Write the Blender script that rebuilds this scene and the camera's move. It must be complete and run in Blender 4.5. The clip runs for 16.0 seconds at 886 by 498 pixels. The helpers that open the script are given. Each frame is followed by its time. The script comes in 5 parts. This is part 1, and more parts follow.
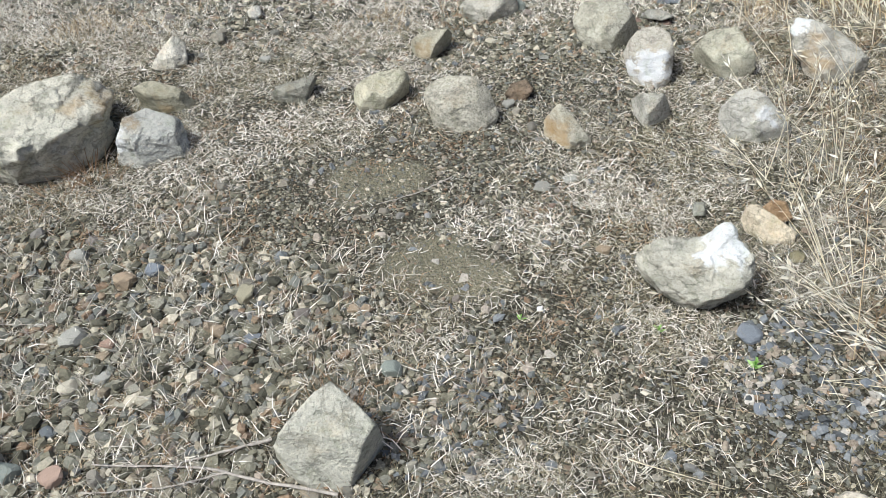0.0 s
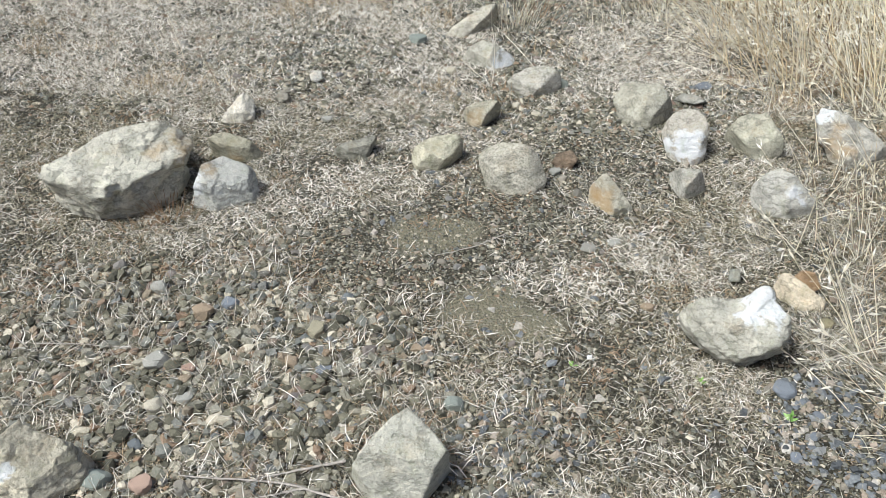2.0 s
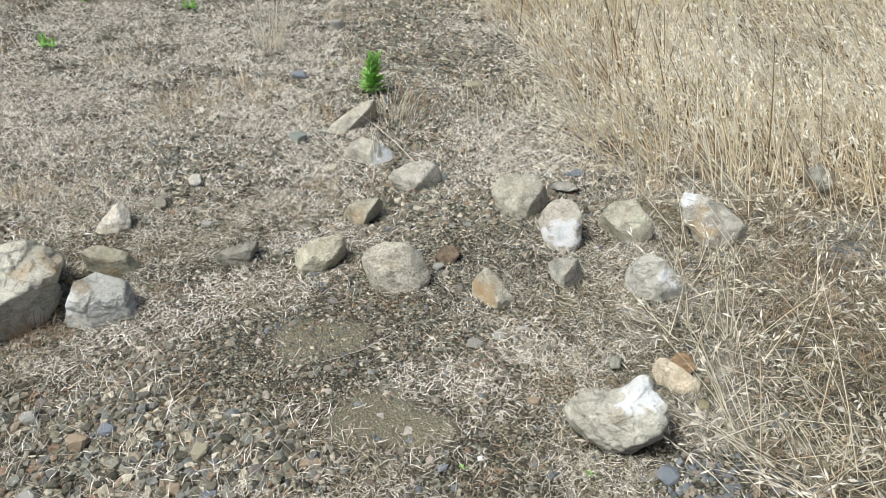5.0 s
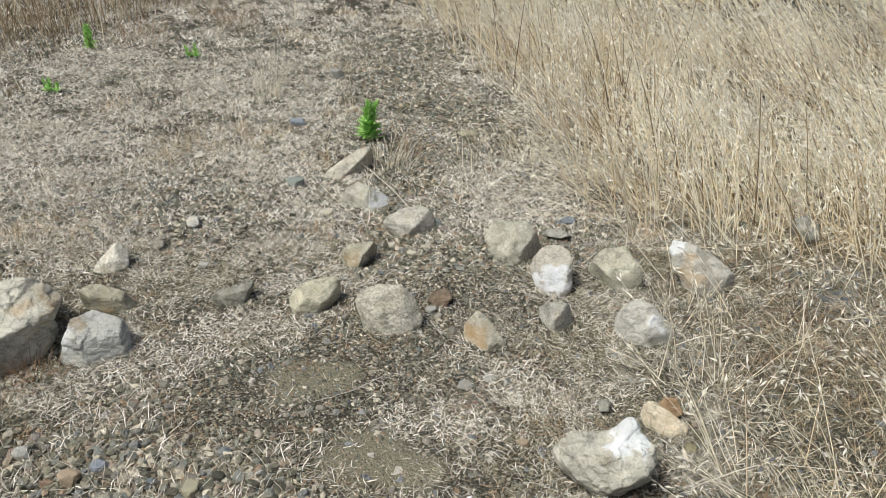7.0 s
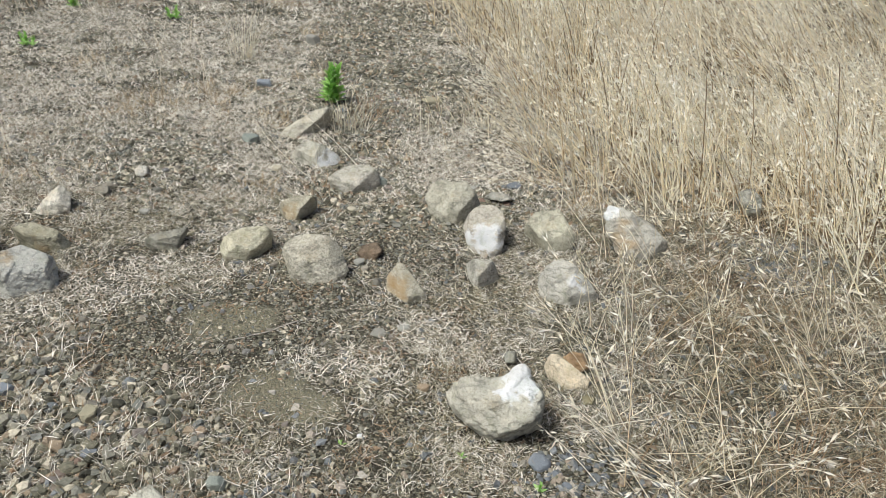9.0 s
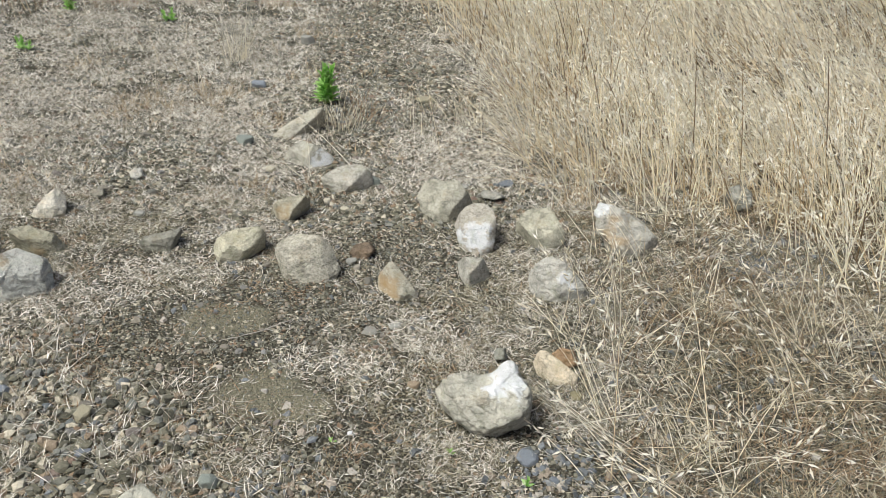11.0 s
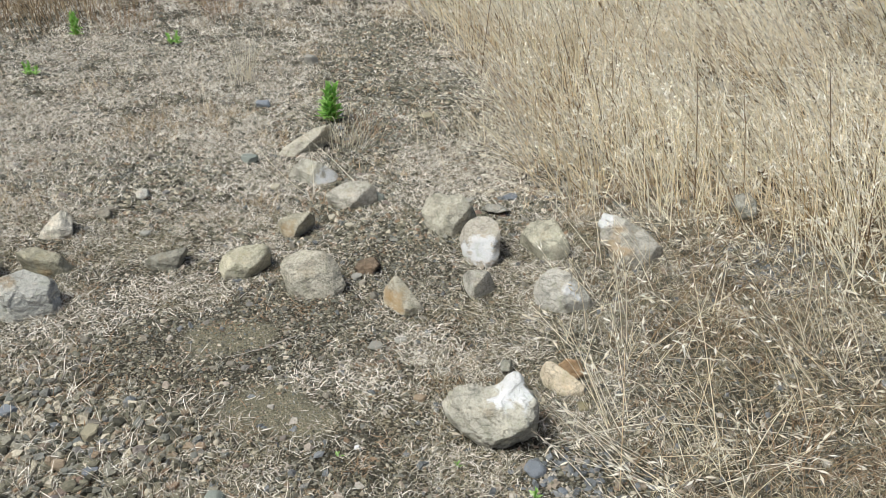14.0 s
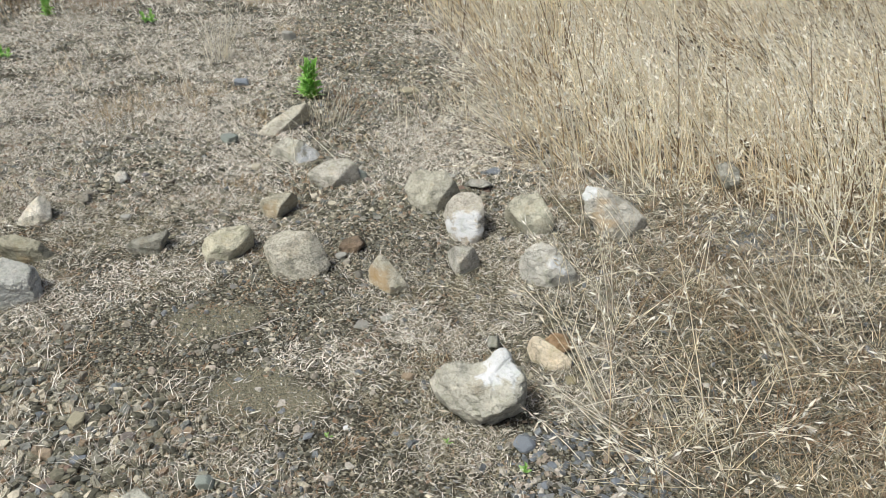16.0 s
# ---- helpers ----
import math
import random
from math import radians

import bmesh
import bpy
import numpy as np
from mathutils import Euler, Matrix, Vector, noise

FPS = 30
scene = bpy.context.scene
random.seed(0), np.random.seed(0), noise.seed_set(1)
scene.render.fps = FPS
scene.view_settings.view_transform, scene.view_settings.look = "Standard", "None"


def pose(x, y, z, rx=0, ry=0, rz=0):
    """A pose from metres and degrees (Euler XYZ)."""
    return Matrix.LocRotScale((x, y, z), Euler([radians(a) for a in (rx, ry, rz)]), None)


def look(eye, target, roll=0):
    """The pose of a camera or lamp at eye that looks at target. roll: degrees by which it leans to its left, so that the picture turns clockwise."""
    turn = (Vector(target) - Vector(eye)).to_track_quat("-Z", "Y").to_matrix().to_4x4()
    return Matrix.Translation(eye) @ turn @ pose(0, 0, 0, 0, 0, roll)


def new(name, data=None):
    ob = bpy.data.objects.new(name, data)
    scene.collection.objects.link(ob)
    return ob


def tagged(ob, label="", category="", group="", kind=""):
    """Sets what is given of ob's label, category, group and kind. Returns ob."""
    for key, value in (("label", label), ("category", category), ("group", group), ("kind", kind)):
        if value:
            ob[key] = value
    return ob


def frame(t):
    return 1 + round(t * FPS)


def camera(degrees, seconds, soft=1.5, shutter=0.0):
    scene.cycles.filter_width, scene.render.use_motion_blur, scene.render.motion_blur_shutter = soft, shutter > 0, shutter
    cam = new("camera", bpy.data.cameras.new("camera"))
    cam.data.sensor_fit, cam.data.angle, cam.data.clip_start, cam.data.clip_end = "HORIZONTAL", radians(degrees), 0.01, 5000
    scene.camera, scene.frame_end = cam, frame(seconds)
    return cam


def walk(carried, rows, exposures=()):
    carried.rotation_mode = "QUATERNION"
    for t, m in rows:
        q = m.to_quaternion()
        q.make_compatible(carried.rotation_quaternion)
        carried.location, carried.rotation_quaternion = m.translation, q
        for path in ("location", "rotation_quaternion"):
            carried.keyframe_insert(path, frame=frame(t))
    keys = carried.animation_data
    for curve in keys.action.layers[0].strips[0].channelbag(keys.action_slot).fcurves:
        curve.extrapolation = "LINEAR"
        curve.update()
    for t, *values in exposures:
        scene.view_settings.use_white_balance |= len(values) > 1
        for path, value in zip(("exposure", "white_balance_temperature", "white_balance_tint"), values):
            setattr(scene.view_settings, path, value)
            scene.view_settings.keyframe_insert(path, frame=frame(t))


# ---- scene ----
cam = camera(55.8, 16.0, soft=0.4)
PATH = [
    (0, (-0.062, 0.217, 1.523), (-0.155, 1.698, 0.182), -3.2),
    (0.5, (-0.228, 0.056, 1.574), (-0.309, 1.555, 0.252), -2.5),
    (1, (-0.228, 0.015, 1.572), (-0.321, 1.555, 0.3), -0.6),
    (1.5, (-0.235, 0.028, 1.597), (-0.325, 1.598, 0.361), -0.1),
    (2, (-0.23, 0.027, 1.596), (-0.315, 1.619, 0.388), 0.3),
    (2.5, (-0.201, 0.023, 1.594), (-0.253, 1.631, 0.406), 0.5),
    (3, (-0.19, 0.054, 1.601), (-0.13, 1.659, 0.409), 2.1),
    (3.5, (-0.193, 0.056, 1.624), (-0.095, 1.661, 0.433), 1.9),
    (4, (-0.184, 0.069, 1.668), (-0.06, 1.698, 0.516), 1.2),
    (4.2, (-0.178, 0.071, 1.676), (-0.019, 1.714, 0.546), 1.5),
    (6.3, (-0.187, 0.045, 1.691), (-0.05, 1.771, 0.69), 1.9),
    (6.5, (-0.18, 0.029, 1.695), (-0.035, 1.76, 0.705), 2.1),
    (7, (-0.18, 0.013, 1.692), (-0.013, 1.758, 0.73), 2.5),
    (7.5, (-0.178, 0.011, 1.686), (-0.02, 1.766, 0.739), 2.1),
    (8, (-0.056, -0.033, 1.644), (0.0, 1.728, 0.697), 2.0),
    (8.5, (0.121, -0.097, 1.602), (0.211, 1.644, 0.623), 3.3),
    (9, (0.145, -0.1, 1.622), (0.272, 1.633, 0.632), 4.2),
    (9.5, (0.157, -0.14, 1.608), (0.295, 1.593, 0.618), 4.4),
    (9.7, (0.164, -0.144, 1.613), (0.289, 1.586, 0.617), 4.2),
    (11.8, (0.189, -0.117, 1.648), (0.3, 1.615, 0.654), 2.9),
    (12, (0.189, -0.121, 1.647), (0.288, 1.618, 0.663), 2.6),
    (12.5, (0.189, -0.129, 1.645), (0.272, 1.621, 0.681), 2.2),
    (13, (0.196, -0.138, 1.646), (0.281, 1.615, 0.686), 1.9),
    (13.5, (0.196, -0.134, 1.64), (0.286, 1.62, 0.682), 1.7),
    (14, (0.202, -0.138, 1.631), (0.301, 1.614, 0.672), 2.0),
    (14.5, (0.229, -0.133, 1.622), (0.351, 1.607, 0.644), 2.0),
    (15, (0.239, -0.122, 1.622), (0.392, 1.604, 0.622), 1.9),
    (15.5, (0.234, -0.119, 1.623), (0.402, 1.6, 0.616), 1.7),
    (16, (0.204, -0.12, 1.636), (0.339, 1.599, 0.622), 1.2),
]
walk(cam, [(t, look(eye, target, roll)) for t, eye, target, roll in PATH], exposures=[(0, 0.43, 5800, 6), (4, 0.40, 5880, 6), (7, 0.24, 6080, 6), (16, 0.24, 6080, 6)])

# ---- light ----
SUN_EL, SUN_AZ = radians(58), radians(-116)      # behind thin cloud, from the south-west
world = bpy.data.worlds.new("sky")
scene.world = world
world.use_nodes = True
wn = world.node_tree.nodes
sky = wn.new("ShaderNodeTexSky")
sky.sky_type, sky.sun_disc = "NISHITA", False
sky.sun_elevation, sky.sun_rotation = SUN_EL, SUN_AZ
sky.air_density, sky.dust_density, sky.ozone_density = 0.6, 6.0, 1.0
world.node_tree.links.new(sky.outputs[0], wn["Background"].inputs[0])
wn["Background"].inputs[1].default_value = 0.096
sun = new("sun", bpy.data.lights.new("sun", "SUN"))
sun.data.energy, sun.data.angle, sun.data.color = 2.9, radians(15), (1.0, 0.97, 0.91)
sun_way = Vector((math.sin(SUN_AZ) * math.cos(SUN_EL), math.cos(SUN_AZ) * math.cos(SUN_EL), math.sin(SUN_EL)))
sun.matrix_world = look(sun_way * 30, (0, 0, 0))

# ---- number fields ----
rng = np.random.default_rng(7)


def lattice(ix, iy, seed):
    h = (ix.astype(np.int64) * 374761393 + iy.astype(np.int64) * 668265263 + seed * 982451653) & 0x7FFFFFFF
    h = ((h ^ (h >> 13)) * 1274126177) & 0x7FFFFFFF
    return ((h ^ (h >> 16)) & 0xFFFF) / 65535.0


def patches(x, y, size, seed=0):
    """Smooth noise from 0 to 1 with lumps of that size in metres."""
    x, y = np.asarray(x, float) / size, np.asarray(y, float) / size
    ix, iy = np.floor(x), np.floor(y)
    fx, fy = x - ix, y - iy
    fx, fy = fx * fx * (3 - 2 * fx), fy * fy * (3 - 2 * fy)
    a, b = lattice(ix, iy, seed), lattice(ix + 1, iy, seed)
    c, d = lattice(ix, iy + 1, seed), lattice(ix + 1, iy + 1, seed)
    return (a * (1 - fx) + b * fx) * (1 - fy) + (c * (1 - fx) + d * fx) * fy


def step(v, lo, hi):
    v = np.clip((v - lo) / (hi - lo), 0, 1)
    return v * v * (3 - 2 * v)


def blob(x, y, cx, cy, rx, ry, turn=0.0):
    """1 inside an oval, falling softly to 0 round its rim, with a ragged edge."""
    c, s = math.cos(radians(turn)), math.sin(radians(turn))
    u, v = (x - cx) * c + (y - cy) * s, -(x - cx) * s + (y - cy) * c
    d = np.hypot(u / rx, v / ry) + 0.7 * (patches(x, y, 0.22, 3) - 0.5)
    return 1 - step(d, 0.7, 1.25)


def relief(x, y):
    x, y = np.asarray(x, float), np.asarray(y, float)
    fade = 1 / (1 + (np.hypot(x, y - 3) / 14) ** 2)
    return fade * (0.05 * (patches(x, y, 1.3, 11) - 0.5) * step(np.hypot(x, y - 2.2), 1.6, 5.0)
                   + 0.014 * (patches(x, y, 0.31, 12) - 0.5) + 0.007 * (patches(x, y, 0.09, 13) - 0.5))


def tall(x, y):
    """How much of the tall oat field stands at a place."""
    edge = np.interp(y, [0.5, 1.5, 2.5, 2.93, 3.08, 3.2, 3.72, 4.5, 5.7, 6.6, 8.0, 12.0],
                     [3.2, 2.7, 2.0, 1.75, 1.5, 1.25, 1.0, 0.86, 0.66, 0.3, -0.2, -0.8])
    return step(x - edge + 0.5 * (patches(x, y, 0.35, 21) - 0.5), -0.35, 0.6)


def dirt(x, y):
    return np.maximum(blob(x, y, -0.20, 1.83, 0.20, 0.10), 0.85 * blob(x, y, -0.42, 2.2, 0.24, 0.10, 10))


def coarse(x, y):
    return np.maximum(blob(x, y, -1.05, 1.55, 0.75, 0.52), 0.6 * blob(x, y, -0.5, 1.35, 0.5, 0.3))


def fine(x, y):
    b = blob(x, y, -0.45, 2.15, 0.62, 0.34)
    for cx, cy, rx, ry, turn in ((-0.2, 2.75, 0.55, 0.28, 0), (-1.15, 3.55, 0.5, 0.42, 30), (-0.05, 3.4, 0.32, 0.4, 0),
                                 (0.05, 4.7, 0.5, 0.9, 0), (0.25, 2.75, 0.3, 0.4, 0), (0.72, 3.2, 0.25, 0.14, 0), (0.0, 5.9, 0.5, 0.6, 0)):
        b = np.maximum(b, blob(x, y, cx, cy, rx, ry, turn) * (0.85 if cy < 3 else 0.68))
    return b


def slate(x, y):
    b = blob(x, y, 0.74, 1.42, 0.2, 0.22)
    return np.maximum(b, np.maximum(0.7 * blob(x, y, -0.12, 1.33, 0.22, 0.2), 0.6 * blob(x, y, 1.75, 2.75, 0.3, 0.3)))


def straw(x, y):
    bare = np.maximum(np.maximum(dirt(x, y), 0.72 * coarse(x, y)), np.maximum(0.97 * fine(x, y), 0.8 * slate(x, y)))
    return (1 - bare) * (0.24 + 0.76 * step(0.7 * patches(x, y, 0.2, 31) + 0.3 * patches(x, y, 0.05, 32), 0.3, 0.55))


# ---- materials ----
def material(name):
    m = bpy.data.materials.new(name)
    m.use_nodes = True
    return m, m.node_tree.nodes, m.node_tree.links, m.node_tree.nodes["Principled BSDF"]


def ramp(nodes, stops):
    r = nodes.new("ShaderNodeValToRGB")
    e = r.color_ramp.elements
    while len(e) < len(stops):
        e.new(0.5)
    for k, (p, c) in zip(e, stops):
        k.position, k.color = p, (*c, 1)
    return r


def texture(nodes, links, scale, detail=6, where="Object", rough=0.6, lean=None):
    tc = nodes.new("ShaderNodeTexCoord")
    n = nodes.new("ShaderNodeTexNoise")
    n.inputs["Scale"].default_value, n.inputs["Detail"].default_value, n.inputs["Roughness"].default_value = scale, detail, rough
    out = tc.outputs[where]
    if lean:
        mp = nodes.new("ShaderNodeMapping")
        mp.inputs["Rotation"].default_value, mp.inputs["Scale"].default_value = lean
        links.new(out, mp.inputs[0])
        out = mp.outputs[0]
    links.new(out, n.inputs["Vector"])
    return n


def mixed(nodes, links, a, b, fac, way="MIX"):
    x = nodes.new("ShaderNodeMix")
    x.data_type, x.blend_type = "RGBA", way
    for v, i in ((a, 6), (b, 7), (fac, 0)):
        if isinstance(v, (int, float)):
            x.inputs[i].default_value = v
        elif isinstance(v, tuple):
            x.inputs[i].default_value = (*v, 1)
        else:
            links.new(v, x.inputs[i])
    return x.outputs[2]


def bumped(nodes, links, bsdf, heights, distance):
    last = None
    for h, s in heights:
        b = nodes.new("ShaderNodeBump")
        b.inputs["Strength"].default_value, b.inputs["Distance"].default_value = s, distance
        links.new(h, b.inputs["Height"])
        if last:
            links.new(last, b.inputs["Normal"])
        last = b.outputs[0]
    links.new(last, bsdf.inputs["Normal"])


def island_material(name, stops, rough=0.9, spots=0.25, scale=160, thin=0.0, single=False, drift=False):
    """Each loose piece (single: each object) takes a colour of its own from the stops."""
    m, nodes, links, bsdf = material(name)
    geo = nodes.new("ShaderNodeObjectInfo" if single else "ShaderNodeNewGeometry")
    r = ramp(nodes, stops)
    links.new(geo.outputs["Random" if single else "Random Per Island"], r.inputs[0])
    n = texture(nodes, links, scale, 3)
    g = ramp(nodes, [(0.3, (1 - spots,) * 3), (0.7, (1 + spots,) * 3)])
    links.new(n.outputs[0], g.inputs[0])
    col = mixed(nodes, links, r.outputs[0], g.outputs[0], 1.0, "MULTIPLY")
    if drift:                                             # wide golden and bleached patches
        wide = texture(nodes, links, 1.7, 4, rough=0.7)
        w = ramp(nodes, [(0.36, (0.88, 0.79, 0.65)), (0.5, (1.0, 0.98, 0.94)), (0.62, (1.06, 1.06, 1.06))])
        links.new(wide.outputs[0], w.inputs[0])
        col = mixed(nodes, links, col, w.outputs[0], 0.8, "MULTIPLY")
    links.new(col, bsdf.inputs["Base Color"])
    bsdf.inputs["Roughness"].default_value = rough
    bsdf.inputs["Specular IOR Level"].default_value = 0.25
    if thin:
        tr = nodes.new("ShaderNodeBsdfTranslucent")
        links.new(col, tr.inputs[0])
        mx = nodes.new("ShaderNodeMixShader")
        mx.inputs[0].default_value = thin
        links.new(bsdf.outputs[0], mx.inputs[1])
        links.new(tr.outputs[0], mx.inputs[2])
        links.new(mx.outputs[0], nodes["Material Output"].inputs[0])
    return m


def stone_material(name, stops):
    """Loose stones: every object another colour, with mottling and grain."""
    m, nodes, links, bsdf = material(name)
    info = nodes.new("ShaderNodeObjectInfo")
    r = ramp(nodes, stops)
    links.new(info.outputs["Random"], r.inputs[0])
    n = texture(nodes, links, 60, 6)
    g = ramp(nodes, [(0.3, (0.72,) * 3), (0.7, (1.25,) * 3)])
    links.new(n.outputs[0], g.inputs[0])
    links.new(mixed(nodes, links, r.outputs[0], g.outputs[0], 1.0, "MULTIPLY"), bsdf.inputs["Base Color"])
    bumped(nodes, links, bsdf, [(n.outputs[0], 0.5)], 0.004)
    bsdf.inputs["Roughness"].default_value = 0.85
    return m


def rock_material(name, light, dark, white=(), ochre=(), speckle=0.0, grain=(0, 0, 0)):
    """Weathered stone. white, ochre: (x, y, z, radius) of crusts and stains, in metres from the rock's middle."""
    m, nodes, links, bsdf = material(name)
    grey = lambda c, k: tuple(k * (0.85 * v + 0.15 * sum(c) / 3 * m) for v, m in zip(c, (0.97, 1.03, 0.96)))
    light, dark = grey(light, 0.98), grey(dark, 0.92)
    big_n = texture(nodes, links, 9, 8, rough=0.65)
    lay = texture(nodes, links, 14, 8, rough=0.7, lean=([radians(a) for a in grain], (1.0, 1.0, 2.6)))
    tiny = texture(nodes, links, 120, 4, rough=0.7)
    r = ramp(nodes, [(0.3, dark), (0.48, tuple(0.3 * a + 0.7 * b for a, b in zip(dark, light))), (0.68, light)])
    links.new(big_n.outputs[0], r.inputs[0])
    r2 = ramp(nodes, [(0.3, (0.78,) * 3), (0.5, (1.03,) * 3), (0.7, (1.18,) * 3)])
    links.new(lay.outputs[0], r2.inputs[0])
    col = mixed(nodes, links, r.outputs[0], r2.outputs[0], 0.75, "MULTIPLY")
    r3 = ramp(nodes, [(0.36, (0.7,) * 3), (0.5, (1.06,) * 3), (0.66, (1.3,) * 3)])
    links.new(tiny.outputs[0], r3.inputs[0])
    col = mixed(nodes, links, col, r3.outputs[0], 0.45 + speckle, "MULTIPLY")
    crack = texture(nodes, links, 11, 9, rough=0.6, lean=([radians(a + 40) for a in grain], (1.0, 1.0, 1.8)))
    r4 = ramp(nodes, [(0.47, (1.0,) * 3), (0.492, (0.45,) * 3), (0.505, (0.5,) * 3), (0.53, (1.0,) * 3)])
    links.new(crack.outputs[0], r4.inputs[0])
    col = mixed(nodes, links, col, r4.outputs[0], 0.5, "MULTIPLY")
    tint = texture(nodes, links, 26, 7, rough=0.7)
    r5 = ramp(nodes, [(0.34, (0.86, 0.88, 0.80)), (0.5, (1.03,) * 3), (0.64, (1.14, 1.13, 1.10))])
    links.new(tint.outputs[0], r5.inputs[0])
    col = mixed(nodes, links, col, r5.outputs[0], 0.9, "MULTIPLY")
    rusty = texture(nodes, links, 7, 9, rough=0.75, lean=((0.4, 0.9, 0.2), (1.0, 1.3, 1.0)))
    r6 = ramp(nodes, [(0.55, (0.0,) * 3), (0.64, (0.2,) * 3), (0.75, (0.35,) * 3)])
    links.new(rusty.outputs[0], r6.inputs[0])
    col = mixed(nodes, links, col, mixed(nodes, links, col, (0.92, 0.66, 0.36), 1.0, "MULTIPLY"), r6.outputs[0])
    tc = nodes.new("ShaderNodeTexCoord")
    pit = nodes.new("ShaderNodeTexVoronoi")                     # pits and dark lichen dots
    pit.inputs["Scale"].default_value = 150
    links.new(tc.outputs["Object"], pit.inputs["Vector"])
    r7 = ramp(nodes, [(0.12, (0.42,) * 3), (0.34, (1.0,) * 3)])
    links.new(pit.outputs["Distance"], r7.inputs[0])
    col = mixed(nodes, links, col, r7.outputs[0], 0.3 + speckle, "MULTIPLY")
    for spots, tone, edge in ((ochre, (0.42, 0.28, 0.13), 0.24), (white, mixed(nodes, links, r5.outputs[0], (0.67, 0.67, 0.66), 1.0, "MULTIPLY"), 0.09)):
        for x, y, z, rad in spots:
            d = nodes.new("ShaderNodeVectorMath")
            d.operation = "DISTANCE"
            links.new(tc.outputs["Object"], d.inputs[0])
            d.inputs[1].default_value = (x, y, z)
            both = nodes.new("ShaderNodeMath")
            links.new(lay.outputs[0], both.inputs[0])
            links.new(tint.outputs[0], both.inputs[1])
            k = nodes.new("ShaderNodeMath")
            k.operation = "MULTIPLY_ADD"
            links.new(both.outputs[0], k.inputs[0])
            k.inputs[1].default_value = rad * 3.6
            links.new(d.outputs["Value"], k.inputs[2])
            e = nodes.new("ShaderNodeMapRange")
            links.new(k.outputs[0], e.inputs[0])
            e.inputs[1].default_value, e.inputs[2].default_value = rad * (4.6 - edge * 2.5), rad * (4.6 + edge * 2.5)
            e.inputs[3].default_value, e.inputs[4].default_value = (0.85 if edge < 0.1 else 0.45), 0.0
            col = mixed(nodes, links, col, tone, e.outputs[0])
    links.new(col, bsdf.inputs["Base Color"])
    bumped(nodes, links, bsdf, [(big_n.outputs[0], 0.3), (lay.outputs[0], 0.55), (r4.outputs[0], 0.45), (tint.outputs[0], 0.55), (r7.outputs[0], 0.25 + 0.5 * speckle), (tiny.outputs[0], 0.5)], 0.013)
    bsdf.inputs["Roughness"].default_value = 0.92
    bsdf.inputs["Specular IOR Level"].default_value = 0.2
    return m


def soft_spots(nodes, links, wobble, spots, edge):
    """1 within the spots (x, y, z, radius), with a wavering rim."""
    tc = nodes.new("ShaderNodeTexCoord")
    total = None
    for x, y, z, rad in spots:
        d = nodes.new("ShaderNodeVectorMath")
        d.operation = "DISTANCE"
        links.new(tc.outputs["Object"], d.inputs[0])
        d.inputs[1].default_value = (x, y, z)
        k = nodes.new("ShaderNodeMath")
        k.operation = "MULTIPLY_ADD"
        links.new(wobble.outputs[0], k.inputs[0])
        k.inputs[1].default_value = rad * 1.5
        links.new(d.outputs["Value"], k.inputs[2])
        e = nodes.new("ShaderNodeMapRange")
        e.interpolation_type = "SMOOTHSTEP"
        links.new(k.outputs[0], e.inputs[0])
        e.inputs[1].default_value, e.inputs[2].default_value = rad * (1.75 - edge), rad * (1.75 + edge)
        e.inputs[3].default_value, e.inputs[4].default_value = 1.0, 0.0
        if total:
            s = nodes.new("ShaderNodeMath")
            s.operation = "MAXIMUM"
            links.new(total, s.inputs[0])
            links.new(e.outputs[0], s.inputs[1])
            total = s.outputs[0]
        else:
            total = e.outputs[0]
    return total


def grains(nodes, links, scale):
    """Packed grains: a random value for each, and the depth of the seams between them."""
    tc = nodes.new("ShaderNodeTexCoord")
    v = nodes.new("ShaderNodeTexVoronoi")
    v.inputs["Scale"].default_value, v.inputs["Randomness"].default_value = scale, 1.0
    links.new(tc.outputs["Object"], v.inputs["Vector"])
    s = nodes.new("ShaderNodeSeparateColor")
    links.new(v.outputs["Color"], s.inputs[0])
    return s.outputs[0], v.outputs["Distance"]


